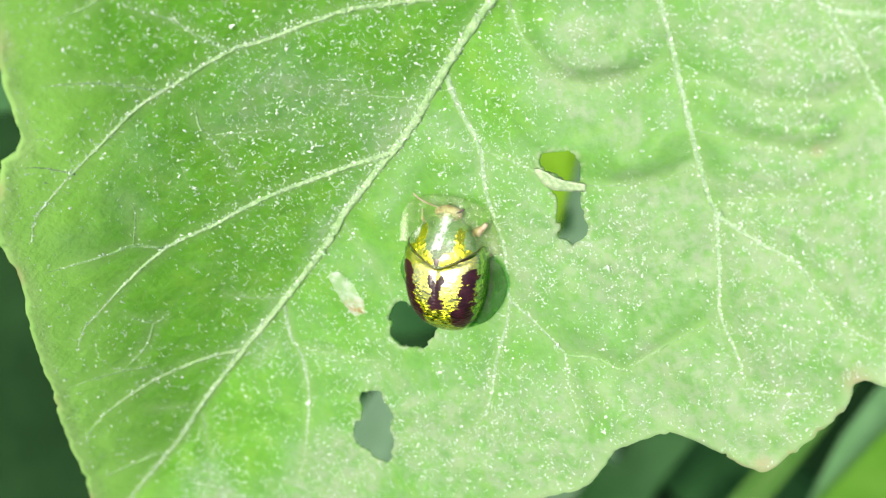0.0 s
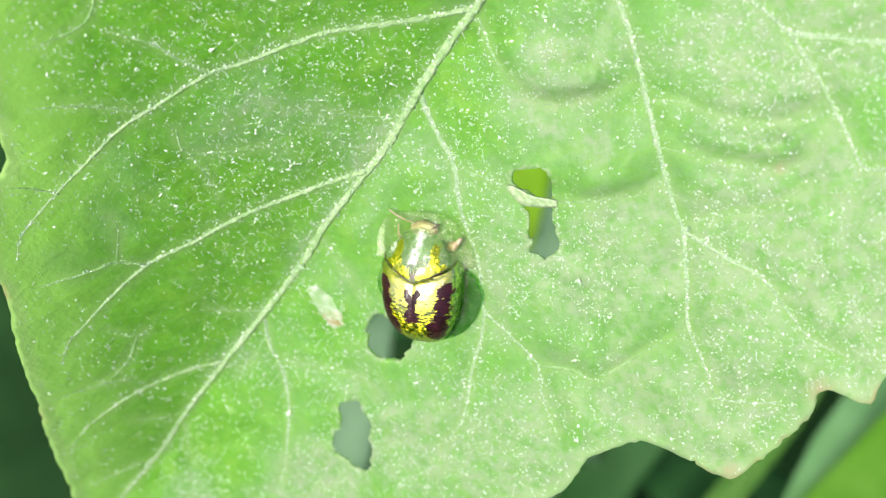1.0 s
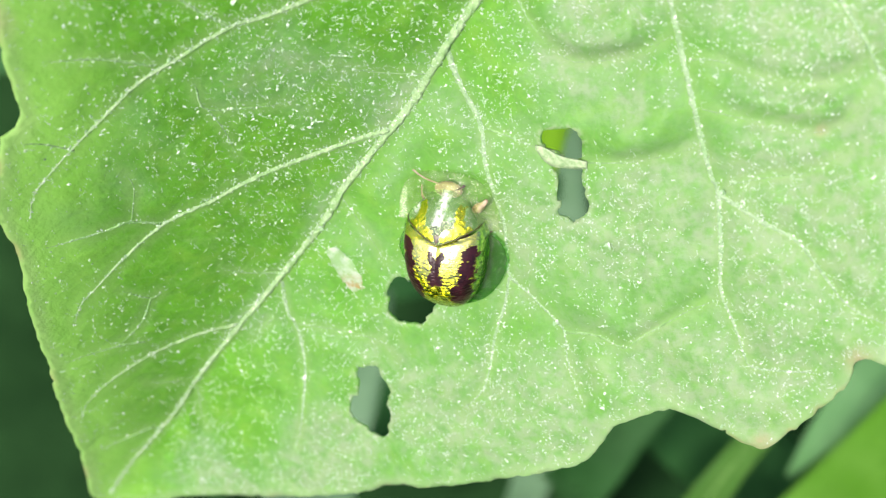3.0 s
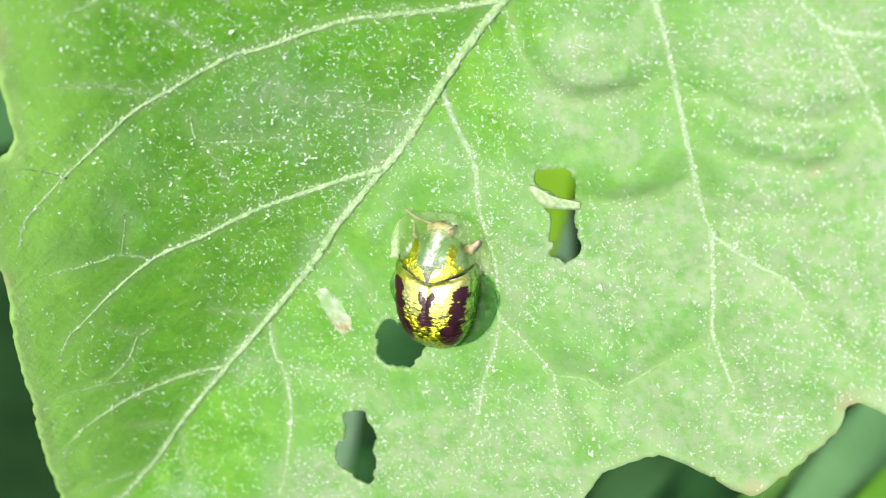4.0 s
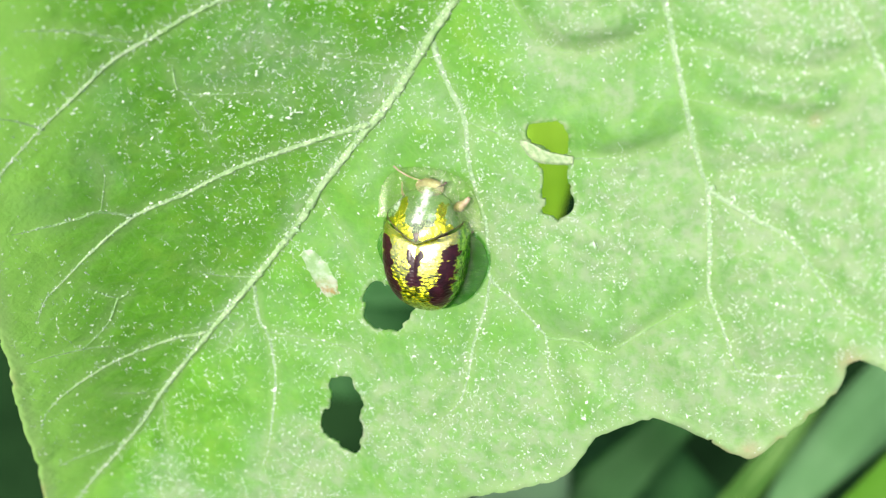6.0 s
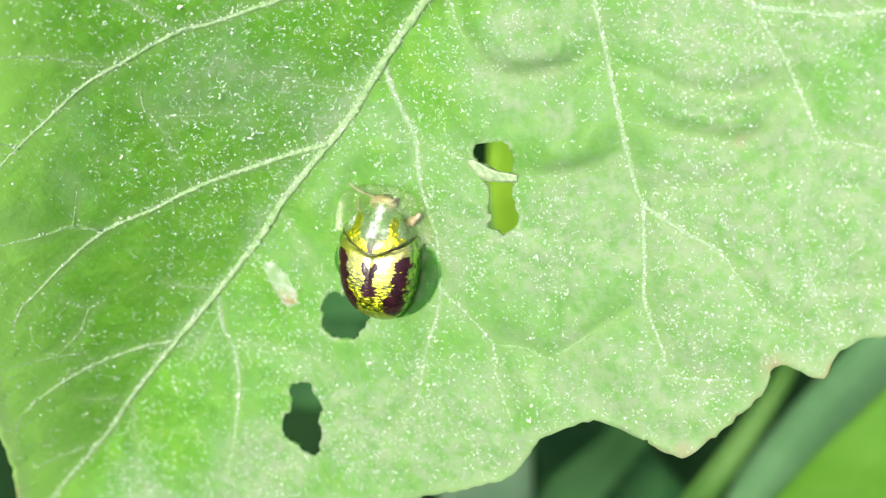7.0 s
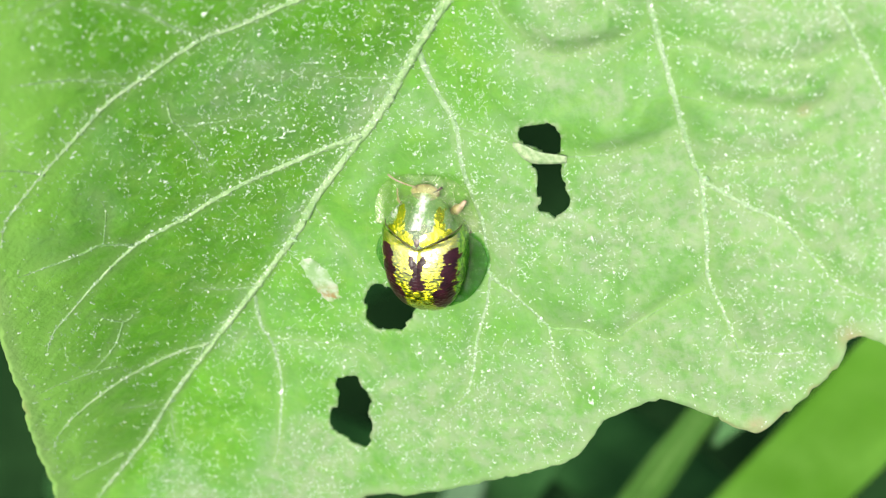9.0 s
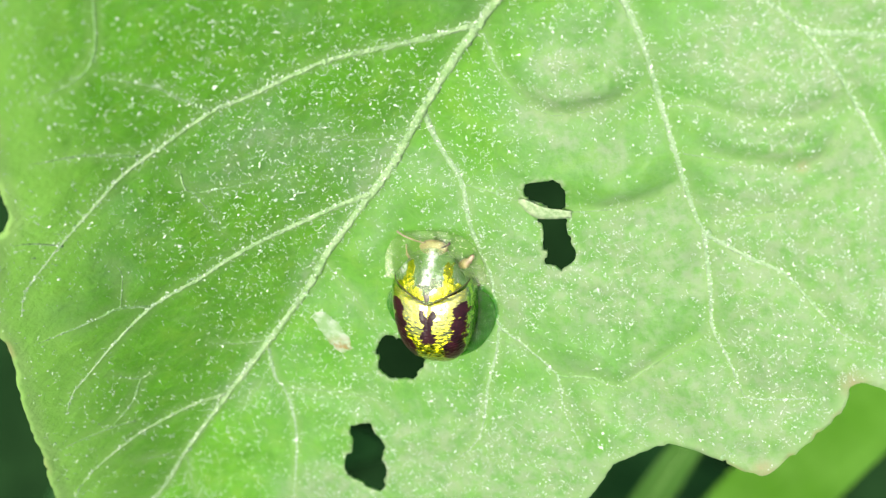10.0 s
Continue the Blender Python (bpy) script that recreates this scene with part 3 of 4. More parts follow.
    me = mesh_of("scraped_patch", verts, faces, SCAR)
    me.attributes.new("along", "FLOAT", "POINT").data.foreach_set("value", np.array(values, np.float32))
    part("scraped_patch", me, leaf, "pale scraped patch with brown end")

    # the stalk, off to the plant's stem that stands in the soil
    stalk = curve([(0.36, 23.77, leaf_height(0.36, 23.77)), (2.5, 29.0, 8.0), (8.0, 40.0, 2.0), (11.0, 52.0, -16.0), (13.0, 60.0, -40.0)], 1.5)
    part("petiole", tube("petiole", stalk * MM, np.linspace(0.4, 0.9, len(stalk)) * MM, VEIN, 10), leaf, "pale green leaf stalk")
    stem = curve([(13.0, 60.0, 40.0), (13.2, 61.0, -40.0), (14.5, 60.0, -140.0), (13.0, 62.0, -LIFT / MM - 15.0)], 6.0)
    part("stem", tube("stem", stem * MM, np.linspace(1.2, 2.4, len(stem)) * MM, VEIN, 12), leaf, "pale green plant stem")
    return leaf


def flake(centre, size, normal, tilt):
    """A small uneven grain: six corners, eight faces."""
    z = Vector(normal)
    x = z.orthogonal().normalized()
    x.rotate(Matrix.Rotation(tilt, 3, z))
    y = z.cross(x)
    a, b, c = size * random.uniform(0.7, 1.5), size * random.uniform(0.5, 0.9), size * random.uniform(0.5, 0.9)
    j = lambda: random.uniform(0.6, 1.4)  # noqa: E731
    return [Vector(centre) + v for v in (x * a * j() + y * b * 0.4 * j(), y * b * j(), x * -a * j() + z * c * 0.8 * j(), y * -b * j(), z * c * j() + x * a * 0.3 * (j() - 1), z * (-0.6 * c))]


FLAKE_FACES = [(0, 1, 4), (1, 2, 4), (2, 3, 4), (3, 0, 4), (1, 0, 5), (2, 1, 5), (3, 2, 5), (0, 3, 5)]


def build_specks(leaf):
    rng = random.Random(5)
    pts = []
    while len(pts) < 66000:
        p = (rng.uniform(-29.5, 18), rng.uniform(-13.5, 23.5))
        clump = 0.5 + 0.9 * noise.noise((p[0] * 0.25, p[1] * 0.25, 7.0)) + 0.6 * noise.noise((p[0] * 1.1, p[1] * 1.1, 2.0))
        if (p[0] - FOOT[0]) * ACROSS[0] + (p[1] - FOOT[1]) * ACROSS[1] < 0:
            clump = 0.50 * clump + 0.04 + 1.15 * math.exp(-((p[0] + 13.0) ** 2 + (p[1] - 8.4) ** 2) / 34)
        if rng.random() < clump:
            step = rng.uniform(0, 6.28)
            for k in range(rng.choice((1, 1, 1, 2, 2, 3, 4))):
                pts.append(p)
                step += rng.uniform(-1, 1)
                p = (p[0] + 0.06 * math.cos(step), p[1] + 0.06 * math.sin(step))
    top, plain = [0.02] * len(pts), len(pts)
    for (name, wide, thin, course), line in zip(VEINS, VEIN_LINES):
        fine = curve(course, 0.14)
        for i, q in enumerate(fine):
            half = 0.40 * (wide + (thin - wide) * i / len(fine))
            way = fine[min(i + 1, len(fine) - 1)] - fine[max(i - 1, 0)]
            off = np.array((-way[1], way[0])) / (np.hypot(*way) + 1e-9)
            for _ in range(rng.choice((2, 3, 4, 5)) if name == "midrib" else rng.choice((1, 2, 3)) if wide > 0.3 else rng.choice((0, 1, 1, 2, 3)) if wide > 0.23 else rng.choice((0, 0, 0, 1))):
                v = rng.uniform(-1.05, 1.05)
                pts.append(tuple(q + off * v * half + way * rng.uniform(-0.5, 0.5)))
                top.append(half * 0.56 * math.sqrt(max(0.0, 1 - v * v)) + 0.1 * half)
    # some larger grains
    for p in ((-14.62, 2.04), (5.02, 2.17), (-14.09, 6.46), (-18.69, 8.8), (-22.16, -5.47), (-16.54, -5.41), (-1.3, 1.16), (-15.9, 11.06), (3.48, 3.36), (-3.7, -2.27)):
        for _ in range(3):
            pts.append((p[0] + rng.uniform(-0.09, 0.09), p[1] + rng.uniform(-0.09, 0.09)))
            top.append(0.30 if _ else 0.31)
    scale = np.array([1.0] * plain + [1.45] * (len(pts) - plain))
    top = np.array(top)
    pts = np.array(pts)
    ok = inside(pts, OUTLINE)
    for hole in BITES.values():
        ok &= ~inside(pts, hole)
    ok &= to_lines(pts, [np.vstack([OUTLINE, OUTLINE[:1]])])[0] > 0.16
    pts, top, scale = pts[ok], top[ok], scale[ok]
    rise, vein = relief(pts)
    z = leaf_height(pts[:, 0], pts[:, 1]) + rise
    gx = (leaf_height(pts[:, 0] + 0.1, pts[:, 1]) - leaf_height(pts[:, 0] - 0.1, pts[:, 1])) / 0.2
    gy = (leaf_height(pts[:, 0], pts[:, 1] + 0.1) - leaf_height(pts[:, 0], pts[:, 1] - 0.1)) / 0.2
    verts, faces = [], []
    for p, h, a, b, lift, grow in zip(pts, z, gx, gy, top, scale):
        size = (0.10 if lift > 0.295 else min(0.075, grow * 0.028 * math.exp(rng.gauss(0, 0.42)))) * MM
        lift = min(lift, 0.16 if lift > 0.295 else lift)
        n = Vector((-a, -b, 1)).normalized()
        k = len(verts)
        verts += flake((p[0] * MM, p[1] * MM, (h + lift) * MM), size, n, rng.uniform(0, 6.28))
        faces += [tuple(k + i for i in f) for f in FLAKE_FACES]
    part("mealy_specks", mesh_of("mealy_specks", verts, faces, SPECK, False), leaf, "tiny white mealy specks", "stuff")


leaf = build_leaf()
build_specks(leaf)


# ---- the beetle ----
def shell_grid(name, material, rows, cols, place, marks=None):
    """A smooth sheet: place(u, v) gives its points, marks(x, y) the patch and flank values."""
    verts, faces = [], []
    for i in range(rows + 1):
        for j in range(cols + 1):
            verts.append(Vector(place(i / rows, j / cols)) * MM)
    for i in range(rows):
        for j in range(cols):
            a = i * (cols + 1) + j
            faces.append((a, a + 1, a + cols + 2, a + cols + 1))
    me = mesh_of(name, verts, faces, material)
    if marks:
        values = np.array([marks(v.x / MM, v.y / MM, v.z / MM) for v in verts], np.float32)
        for k, key in enumerate(("mark", "flank")):
            me.attributes.new(key, "FLOAT", "POINT").data.foreach_set("value", np.ascontiguousarray(values[:, k]))
    return me


def front_line(s):
    """Where the wing cases begin, from the suture (0) to the shoulder (1)."""
    return 0.72 + 0.74 * s ** 1.15


def shell_half(y):
    """Half width of the wing cases at y, millimetres."""
    if y > 0.9:
        return 1.92 - 0.25 * ((y - 0.9) / 0.6) ** 2
    return 1.92 * max(0.0, 1 - min(1.0, (0.9 - y) / 4.02) ** 2.6) ** 0.50


def shell_top(y):
    """Height along the suture: highest behind the middle, falling to the shield."""
    if y > -0.9:
        return 2.25 - 0.135 * (y + 0.9) ** 2
    return 0.38 + 1.87 * max(0.0, 1 - min(1.0, (-0.9 - y) / 2.24) ** 2.1) ** 0.72


def shell_spot(side, u, v):
    y = front_line(v) * (1 - u) - 3.10 * u
    a = v * math.pi / 2
    x = side * (shell_half(y) * math.sin(a) + 0.004)
    h = shell_top(y)
    lip = 0.10 * math.exp(-((u / 0.03) ** 2))
    z = 0.30 + (h - 0.30) * max(0.0, math.cos(a)) ** 0.52 - lip - 0.05 * math.exp(-((v / 0.05) ** 2))
    return x, y, z


def blob(x, y, cx, cy, rx, ry):
    """Over a half inside an oval patch, mirrored on both sides."""
    return 1.15 - 0.65 * math.hypot((abs(x) - cx) / rx, (y - cy) / ry)


def shell_marks(x, y, z):
    w = max(0.3, shell_half(y))
    mid = max(blob(x, y, *b) for b in ((0.0, -0.97, 0.40, 0.30), (0.0, -0.50, 0.20, 0.42), (0.13, -0.08, 0.15, 0.25), (0.27, 0.18, 0.14, 0.20)))
    out = max(blob(x, y, *b) for b in ((1.45, 0.30, 0.33, 0.40), (1.38, -0.45, 0.33, 0.48), (1.28, -1.0, 0.33, 0.40), (1.08, -1.52, 0.44, 0.42), (0.98, -2.0, 0.36, 0.40)))
    return max(0.0, min(1.0, max(mid, out))), abs(x) / w


def pron_spot(u, v):
    """The shield: its hind edge lies on the wing cases, its front bends down."""
    a = -math.pi / 2 + math.pi * v
    s = abs(math.sin(a))
    base = front_line(s) - 0.03
    y = base + u * (2.75 - base) * math.cos(0.72 * a)
    x = (1.74 - 0.66 * u ** 1.6) * math.sin(a)
    c = max(0.0, math.cos(a))
    rear = 0.30 + (shell_top(base) - 0.30) * c ** 0.52
    return x, y, rear * (1 - u ** 1.25) + (0.36 + 0.14 * c) * u ** 1.25 + 0.05 + 0.16 * math.sin(math.pi * u) * c


def pron_marks(x, y, z):
    gold = max(blob(x, y, *b) for b in ((0.86, 1.95, 0.20, 0.30), (0.92, 1.52, 0.26, 0.30), (0.58, 1.16, 0.36, 0.22), (0.30, 0.96, 0.20, 0.16), (1.22, 1.30, 0.24, 0.20)))
    # Second value: whitish highlights painted down the middle and at both sides.
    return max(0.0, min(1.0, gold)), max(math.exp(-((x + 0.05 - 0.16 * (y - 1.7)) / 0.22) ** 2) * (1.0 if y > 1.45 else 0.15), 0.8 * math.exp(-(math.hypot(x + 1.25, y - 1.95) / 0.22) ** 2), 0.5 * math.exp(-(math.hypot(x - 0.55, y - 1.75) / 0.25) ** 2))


def pronotum_material():
    k = Mat("pronotum_shell")
    a = k.noise(0.35, 3)
    edge = k.math("ADD", k.attr("mark"), k.math("MULTIPLY", k.math("SUBTRACT", k.noise(0.2, 2), 0.5), 0.9))
    fac = k.span(edge, 0.40, 0.58)
    glass = k.mix(k.span(a, 0.35, 0.65), (0.12, 0.25, 0.06), (0.27, 0.36, 0.20))
    gold = k.mix(k.span(a, 0.3, 0.7), (0.34, 0.36, 0.004), (0.56, 0.56, 0.02))
    # Highlights put into the glass colour as whitish streaks.
    painted_glint = k.math("MULTIPLY", k.attr("flank"), k.span(k.noise(0.25, 3), 0.35, 0.55, 0.3, 1.0))
    glass = k.mix(painted_glint, glass, (0.64, 0.68, 0.62))
    n = k.bump(k.noise(0.14, 2), 0.07, 0.8)
    n = k.bump(k.noise(0.4, 2), 0.14, 0.7, n)
    k.set(Base_Color=k.mix(fac, glass, gold), Metallic=k.span(fac, 0, 1, 0.0, 0.95), Roughness=0.22, Normal=n, Coat_Weight=0.8, Coat_Roughness=0.10)
    tp = k.t.nodes.new("ShaderNodeBsdfTransparent")
    tp.inputs["Color"].default_value = (0.82, 0.87, 0.66, 1.0)
    mx = k.t.nodes.new("ShaderNodeMixShader")
    k.put(mx.inputs[0], k.math("MULTIPLY", k.span(fac, 0, 1, 0.76, 0.0), k.math("SUBTRACT", k.span(a, 0.3, 0.7, 0.75, 1.0), k.math("MULTIPLY", painted_glint, 0.6))))
    k.t.links.new(k.p.outputs[0], mx.inputs[1])
    k.t.links.new(tp.outputs[0], mx.inputs[2])
    k.t.links.new(mx.outputs[0], k.out.inputs["Surface"])
    return k.m


def build_beetle():
    beetle = new("beetle")
    tagged(beetle, "gold and maroon tortoise beetle with clear rim on the leaf", "beetle")
    x0, y0 = -8.32, 1.55
    gx = -0.05 + float(leaf_height(x0 + 1.5, y0) - leaf_height(x0 - 1.5, y0)) / 3
    gy = float(leaf_height(x0, y0 + 1.5) - leaf_height(x0, y0 - 1.5)) / 3
    up = Vector((-gx, -gy, 1)).normalized()
    ahead = Vector((0.15, 1, 0))
    ahead = (ahead - up * ahead.dot(up)).normalized()
    right = ahead.cross(up)
    m = Matrix((right, ahead, up)).transposed().to_4x4()
    m.translation = Vector((x0 * MM, y0 * MM, float(leaf_height(x0, y0)) * MM + LIFT)) + up * (0.22 * MM)
    beetle.matrix_world = m

    for side in (-1, 1):
        part("wing_case", shell_grid("wing_case", SHELL, 72, 44, lambda u, v: shell_spot(side, u, v), shell_marks), beetle)
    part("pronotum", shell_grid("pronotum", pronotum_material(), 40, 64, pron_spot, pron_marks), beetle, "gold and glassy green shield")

    def case_rim(u, v):
        """The clear flange round the wing cases; its green tint carries the body's shade."""
        a = math.pi * (-0.16 + 1.32 * u)
        v *= min(1.0, 0.15 + 5.0 * min(u, 1 - u))
        w, l = 1.80 + 0.86 * v, 2.75 + 0.50 * v
        return 0.14 - w * math.cos(a), 0.10 - l * math.sin(a) * (1.0 if math.sin(a) > 0 else 0.55), 0.42 - 0.20 * v + 0.06 * math.sin(9 * a) * v

    def shield_rim(u, v):
        a = math.pi * u
        w, l = 1.45 + 0.90 * v, 1.60 + 0.95 * v
        c = math.copysign(abs(math.cos(a)) ** 0.72, math.cos(a))
        return -w * c, 0.96 + l * math.sin(a) ** 0.72, 0.52 - 0.22 * v + 0.12 * math.sin(a) * (1 - v)

    def rim_glint(x, y, z):
        """Whitish highlight painted along the outer edge of one side, and a little on the other."""
        edge = max(0.0, min(1.0, (abs(x) - 1.86) / 0.22)) * math.exp(-((y - 1.7) / 1.5) ** 4)
        return edge * (0.5 if x < 0 else 0.30 * math.exp(-((y - 0.9) / 0.5) ** 2)), 0.0
    for name, spot, clear in (("wing_case_rim", case_rim, CLEAR_SHADE), ("shield_rim", shield_rim, CLEAR)):
        ob = part(name, shell_grid(name, clear, 56, 8, spot, rim_glint), beetle, "clear horny rim")
        ob.modifiers.new("thickness", "SOLIDIFY").thickness = 0.05 * MM

    body = bmesh.new()
    bmesh.ops.create_uvsphere(body, u_segments=24, v_segments=12, radius=1.0)
    bmesh.ops.transform(body, matrix=Matrix.Translation((0, -0.75 * MM, 0.45 * MM)) @ Matrix.Diagonal((1.4 * MM, 1.9 * MM, 0.35 * MM, 1)), verts=body.verts)
    me = bpy.data.meshes.new("underside")
    body.to_mesh(me), body.free()
    me.materials.append(DARKHORN)
    part("underside", me, beetle, "dark horny underside")

    head = bmesh.new()
    bmesh.ops.create_uvsphere(head, u_segments=20, v_segments=12, radius=1.0)
    bmesh.ops.transform(head, matrix=Matrix.Translation((0.0 * MM, 2.62 * MM, 0.26 * MM)) @ Matrix.Diagonal((0.66 * MM, 0.40 * MM, 0.2 * MM, 1)), verts=head.verts)
    me = bpy.data.meshes.new("head")
    head.to_mesh(me), head.free()
    me.materials.append(HORN)
    part("head", me, beetle, "tan head")

    line = np.array([pron_spot(0.0, 0.04 + 0.92 * i / 60) for i in range(61)]) + np.array((0, -0.01, 0.02))
    part("hind_seam", tube("hind_seam", line * MM, [0.028 * MM] * 61, SEAM, 8, 1.0, 0.2), beetle, "dark olive seam behind the shield")
    shield = curve([(-0.13, 1.08), (0.13, 1.08), (0.0, 0.74)], 0.08, True)
    verts = [Vector((x, y, pron_spot(max(0.0, (y - 0.7) / 2.05), 0.5)[2] + 0.02)) * MM for x, y in shield] + [Vector((0, 0.95, pron_spot(0.12, 0.5)[2] + 0.06)) * MM]
    part("scutellum", mesh_of("scutellum", verts, [(i, (i + 1) % len(shield), len(shield)) for i in range(len(shield))], DARKHORN), beetle, "dark brown scutellum")

    for side, course, end in ((-1, [(-0.3, 2.95, 0.5), (-0.85, 3.05, 0.45), (-1.3, 3.2, 0.4), (-1.62, 3.42, 0.4)], 0.05), (1, [(0.42, 2.75, 0.45), (0.62, 2.85, 0.5), (0.85, 3.05, 0.55)], 0.09)):
        line = curve(course, 0.12)
        rad = [(0.032 + (end - 0.032) * (i / len(line)) ** 3) * MM for i in range(len(line))]
        part("antenna", tube("antenna", line * MM, rad, HORN if side < 0 else DARKHORN, 8, 1.0, 0.3), beetle, "thin jointed feeler")
    legs = [([(-1.0, 1.8, 0.3), (-1.25, 2.2, 0.3), (-1.35, 2.6, 0.05)], 0.05), ([(1.2, 1.8, 0.3), (1.62, 2.15, 0.42), (1.85, 2.45, 0.40)], 0.17),
            ([(-1.3, 0.4, 0.35), (-1.7, 0.6, 0.2), (-1.9, 0.8, 0.0)], 0.08), ([(1.3, 0.4, 0.35), (1.7, 0.6, 0.2), (1.95, 0.75, 0.0)], 0.08),
            ([(-1.0, -1.2, 0.3), (-1.3, -1.6, 0.3), (-1.4, -1.8, 0.0)], 0.08), ([(1.0, -1.2, 0.3), (1.3, -1.6, 0.3), (1.4, -1.8, 0.0)], 0.08)]
    for course, thick in legs:
        line = curve(course, 0.12)
        rad = [thick * (1 + 0.35 * math.sin(7 * i / len(line))) * MM for i in range(len(line))]
        rad[-1] *= 0.5
        part("leg", tube("leg", line * MM, rad, HORN, 8, 0.8, 0.35), beetle, "tan jointed leg")
    return beetle


build_beetle()


# ---- soil and grass under the leaf ----
def build_soil():
    n, size = 60, 6.0
    verts, faces = [], []
    for i in range(n + 1):
        for j in range(n + 1):
            u, v = (2 * i / n - 1), (2 * j / n - 1)
            x, y = size * u * abs(u) ** 2, size * v * abs(v) ** 2
            verts.append((x, y, 0.012 * noise.noise((x * 9, y * 9, 0)) - 0.012))
    for i in range(n):
        for j in range(n):
            a = i * (n + 1) + j
            faces.append((a, a + n + 1, a + n + 2, a + 1))
    tagged(new("ground", mesh_of("ground", verts, faces, SOIL)), "dark green soil, shade under the plants put into its colour", "ground", kind="structure")


def grass_blade(course, wide, material, label, fold=0.25, turn=0.0, rib_material=None):
    """A blade of grass from the soil to its tip, folded along its middle; course in millimetres from the leaf's foot."""
    line = curve(course, 4.0)
    u = np.linspace(0, 1, len(line))
    half = 0.5 * wide * np.interp(u, (0, 0.12, 0.45, 0.8, 0.95, 1), (0.55, 0.8, 1.0, 0.85, 0.4, 0.05))
    verts, faces = [], []
    for i, q in enumerate(line):
        way = Vector(line[min(i + 1, len(line) - 1)] - line[max(i - 1, 0)]).normalized()
        flat = Vector((way.y, -way.x, 0))
        flat = flat.normalized() if flat.length > 0.05 else Vector((1, 0, 0))
        up = flat.cross(way)
        c, s = math.cos(turn), math.sin(turn)
        a, b = flat * c + up * s, up * c - flat * s
        for v in (-1, -0.55, -0.12, 0, 0.12, 0.55, 1):
            verts.append((Vector(q) + a * (v * half[i]) + b * (fold * half[i] * abs(v))) * MM)
    for i in range(len(line) - 1):
        faces += [(7 * i + k, 7 * i + 7 + k, 7 * i + 8 + k, 7 * i + 1 + k) for k in range(6)]
    blade = new("grass_blade")
    tagged(blade, label, "grass blade", "grass round the leaf")
    sheet = part("blade", mesh_of("blade", verts, faces, material), blade)
    sheet.modifiers.new("thickness", "SOLIDIFY").thickness = 0.25 * MM
    rib = [(np.array(q) + np.array((0, 0, 0.15))) * MM for q in line]
    part("midrib", tube("midrib", rib, [0.05 * h * MM + 0.1 * MM for h in half], rib_material or material, 6), blade)
    return blade


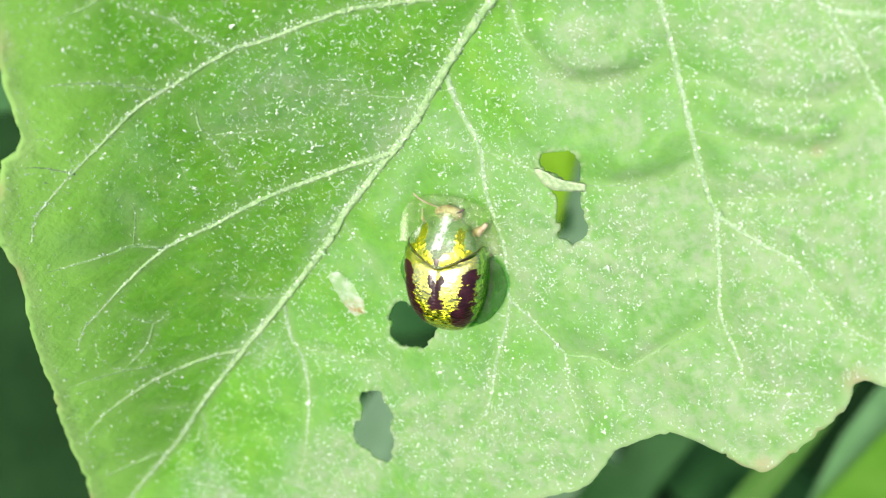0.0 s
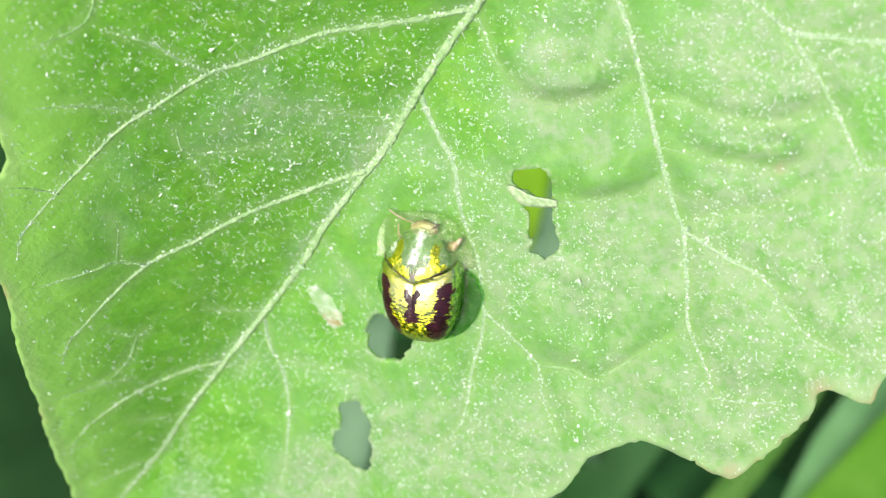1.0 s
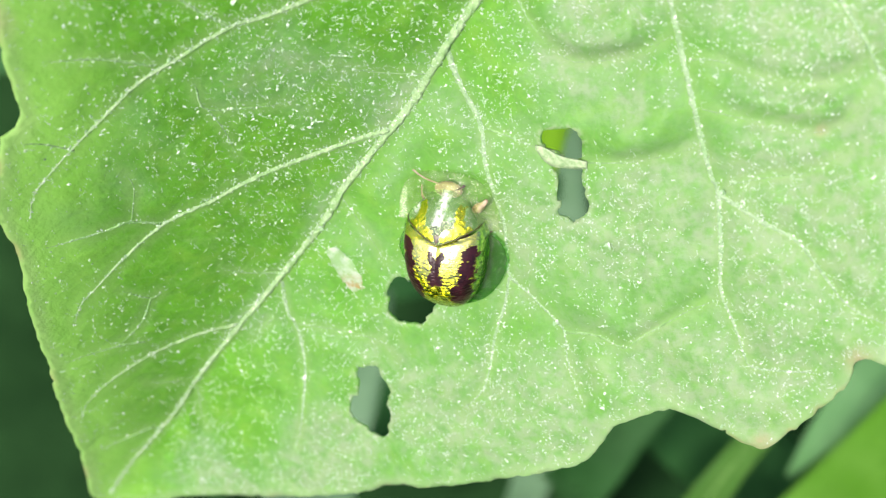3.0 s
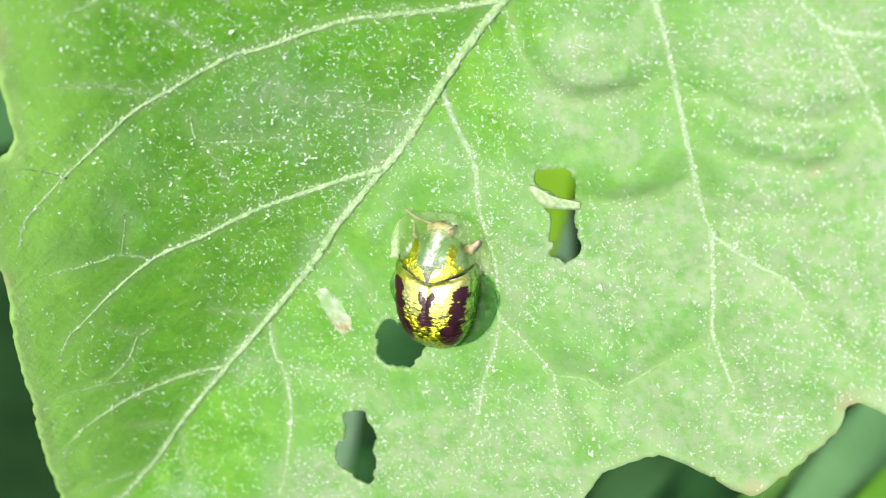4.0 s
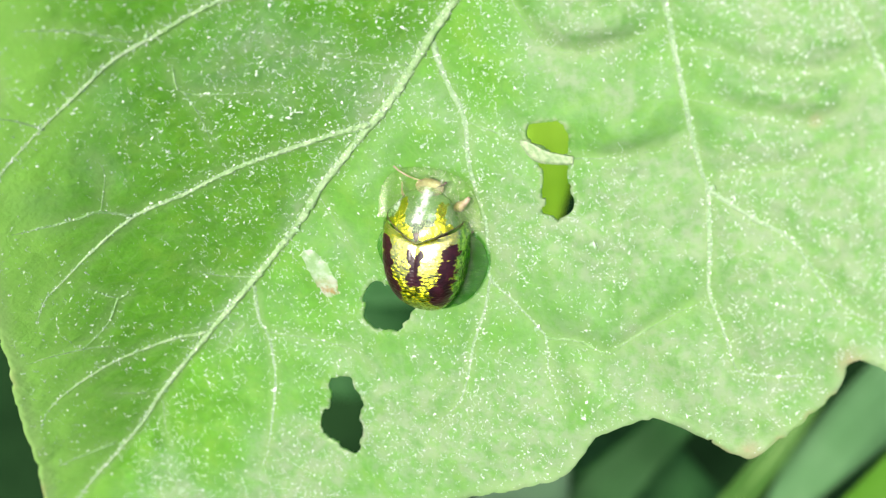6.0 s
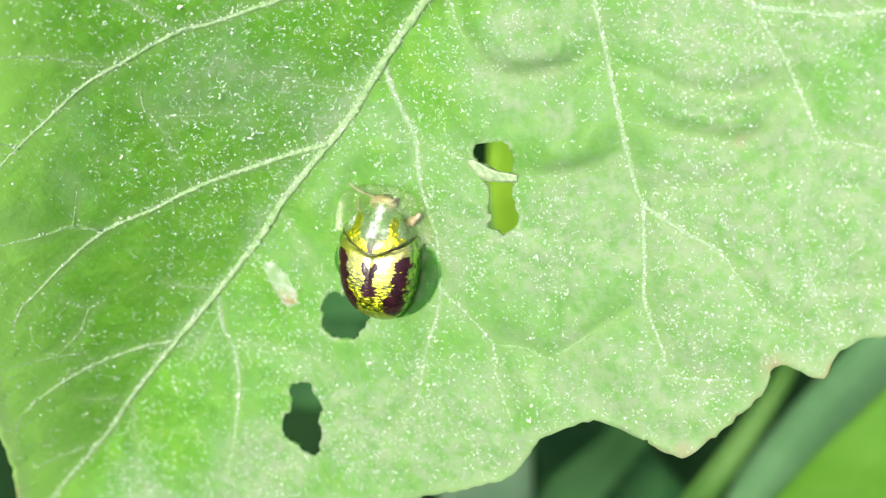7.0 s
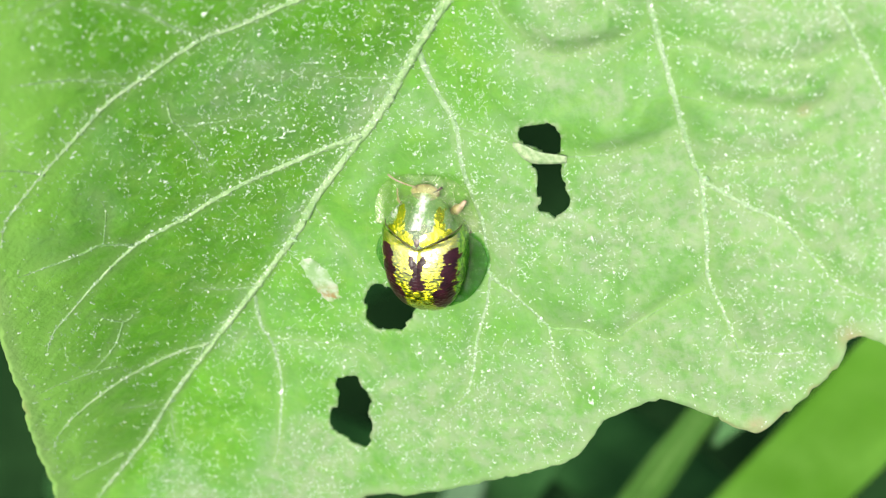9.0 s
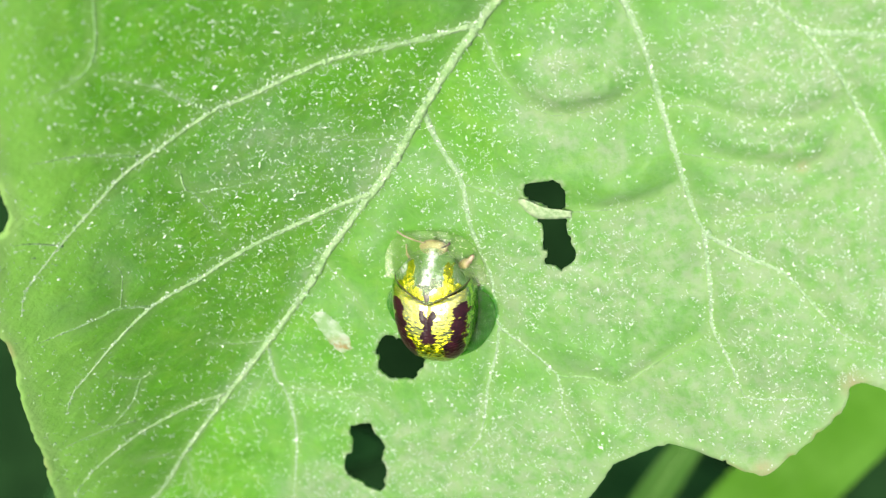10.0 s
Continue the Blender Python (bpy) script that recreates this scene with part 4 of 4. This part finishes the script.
def build_grass():
    g = -LIFT / MM
    bright, pale, dark, lime = "bright green grass blade out of focus", "pale grey-green grass blade out of focus", "dark green grass blade, shade put into its colour", "yellow-green grass blade in sun"
    rows = [
        ([(-4, -70, g), (1.5, -50, -150), (17.2, -20.7, -88), (31.0, -2.1, -75), (49, 22.1, -85)], 11, GRASS_BRIGHT, bright, 0.30, 0.15),
        ([(-20, -62, g), (-7, -46, -165), (1.6, -32.5, -110), (9.3, -19.6, -90), (14.1, -12.6, -84), (19.1, -4.8, -84), (24.7, 4.1, -90)], 4.4, GRASS_THIN, "light green grass blade with a pale midrib", 0.2, 0.0),
        ([(70, 10, g), (56, 9, -165), (40.1, 1.6, -112), (31.8, -4.2, -106), (24.5, -10.4, -103), (18.6, -16.6, -103), (13.5, -23.0, -106)], 12.5, GRASS_SOFT, "pale blue-green grass blade out of focus", 0.15, -0.1),
        ([(-30, -60, g), (-18, -42, -180), (-8.8, -29.7, -135), (-3.2, -22.0, -130), (1.6, -17.0, -128), (7.7, -10.7, -128), (15.6, -4.5, -135)], 9, GRASS_SHADE, "grass blade, shade put into its dark green", 0.2, 0.1),
        ([(-26, -60, g), (-22, -48, -190), (-17, -35.5, -150), (-12.7, -23.9, -140), (-9.4, -17.0, -136), (-6.9, -10.5, -136), (-5.0, -3.3, -145)], 6, GRASS_TEAL, pale, 0.2, 0.2),
        ([(-50, -50, g), (-45, -38, -150), (-40, -26, -112), (-35, -14, -106), (-30.5, -2, -108)], 15, GRASS_TEAL, pale, 0.2, 0.0),
        ([(-120, 40, g), (-97.8, 33.5, -150), (-70.2, 28.7, -108), (-53.2, 43.5, -100), (-41.3, 62.6, -120)], 26, GRASS_PALE, pale, 0.15, 0.0),
        ([(18, 70, g), (-0.7, 39, -150), (-4.9, 20.6, -84), (-6.4, 10.8, -78), (-7.5, -0.4, -88)], 14, GRASS_LIME, lime, 0.2, 0.1),
        ([(-16, -60, g), (-12.5, -30, -150), (-10.8, -8, -114), (-10, 7, -110), (-9, 24, -118)], 13, GRASS_TEAL, pale, 0.2, 0.0),
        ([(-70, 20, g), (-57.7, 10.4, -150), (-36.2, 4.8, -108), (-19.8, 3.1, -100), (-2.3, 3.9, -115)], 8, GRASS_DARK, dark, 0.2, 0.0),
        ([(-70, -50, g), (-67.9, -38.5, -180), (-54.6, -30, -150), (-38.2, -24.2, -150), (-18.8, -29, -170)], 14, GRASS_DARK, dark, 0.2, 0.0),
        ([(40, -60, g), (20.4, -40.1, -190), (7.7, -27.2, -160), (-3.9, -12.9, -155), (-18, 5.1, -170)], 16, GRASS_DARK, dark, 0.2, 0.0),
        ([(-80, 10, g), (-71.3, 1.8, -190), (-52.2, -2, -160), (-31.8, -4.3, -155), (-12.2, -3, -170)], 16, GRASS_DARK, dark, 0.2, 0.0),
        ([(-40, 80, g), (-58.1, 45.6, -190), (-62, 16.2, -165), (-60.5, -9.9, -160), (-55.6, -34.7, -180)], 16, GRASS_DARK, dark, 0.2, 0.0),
    ]
    made = []
    for course, wide, material, label, fold, turn in rows:
        made.append(grass_blade(course, wide, material, label, fold, turn, GRASS_RIB if material is GRASS_THIN else None))
        made[-1].location = (0, 0, LIFT)
    return made


build_soil()
blades = build_grass()
SWAY = [(0, -3, 3), (2, -4, 3), (3.5, -1, 3), (4, 0, 2.5), (4.5, 1, 0), (5.5, 1, 0), (6.5, 0, 0), (7, 2.5, 0), (8, -2, 0), (8.5, -6, 0), (9, -8.5, 0), (10, -9.5, 0)]


SWAY_LIME = [(0, -3.2, 4.5), (1, -3.2, 4), (1.5, -2.5, 0.5), (2, -3, 3), (3.5, -2, 5), (4, -1, 5.5), (4.5, 0, 6), (5, 0, 6), (6.5, 0.3, 5.5), (7, 0.8, 2.5), (7.5, 0.3, 4.5), (8, -1, 5), (8.5, -0.5, 6.5), (9, -5, 13), (10, -6, 13)]
SWAY_BRIGHT = [(0, 6.5, 3), (2, 8, 3), (4.5, 5.5, 0), (6.5, 6.5, 0), (7, 4, 0), (7.5, 5.5, 0), (8, 6, 0), (8.5, 6, 0), (9, 6, 0), (10, 4, 0)]
SWAY_SIDE = [(0, 2, -6), (0.5, 2.5, 1), (2, 3.5, 1), (3.5, 1.5, -4), (4, 1, -2), (4.5, -8, -2), (6.5, -6, -2), (7, -3, 0), (7.5, -7, 0), (8, -7, 0), (9, -9, 0), (10, -8, 0)]
SWAY_SOFT = [(0, 1.2, -1.2), (3.5, 1.2, -1.2), (4.2, 0, 0), (10, 0, 0)]
STILL = [(0, 0, 0), (10, 0, 0)]
# the bright, the side and the sunlit blade sway by themselves
OWN = {0: SWAY_BRIGHT, 1: STILL, 2: SWAY_SOFT, 3: STILL, 4: STILL, 5: SWAY_SIDE, 7: SWAY_LIME, 8: STILL}


def motions():
    """The grass sways in the air below the leaf."""
    for i, blade in enumerate(blades):
        walk(blade, [(t, pose(x * MM, y * MM, LIFT)) for t, x, y in OWN.get(i, SWAY)])


motions()
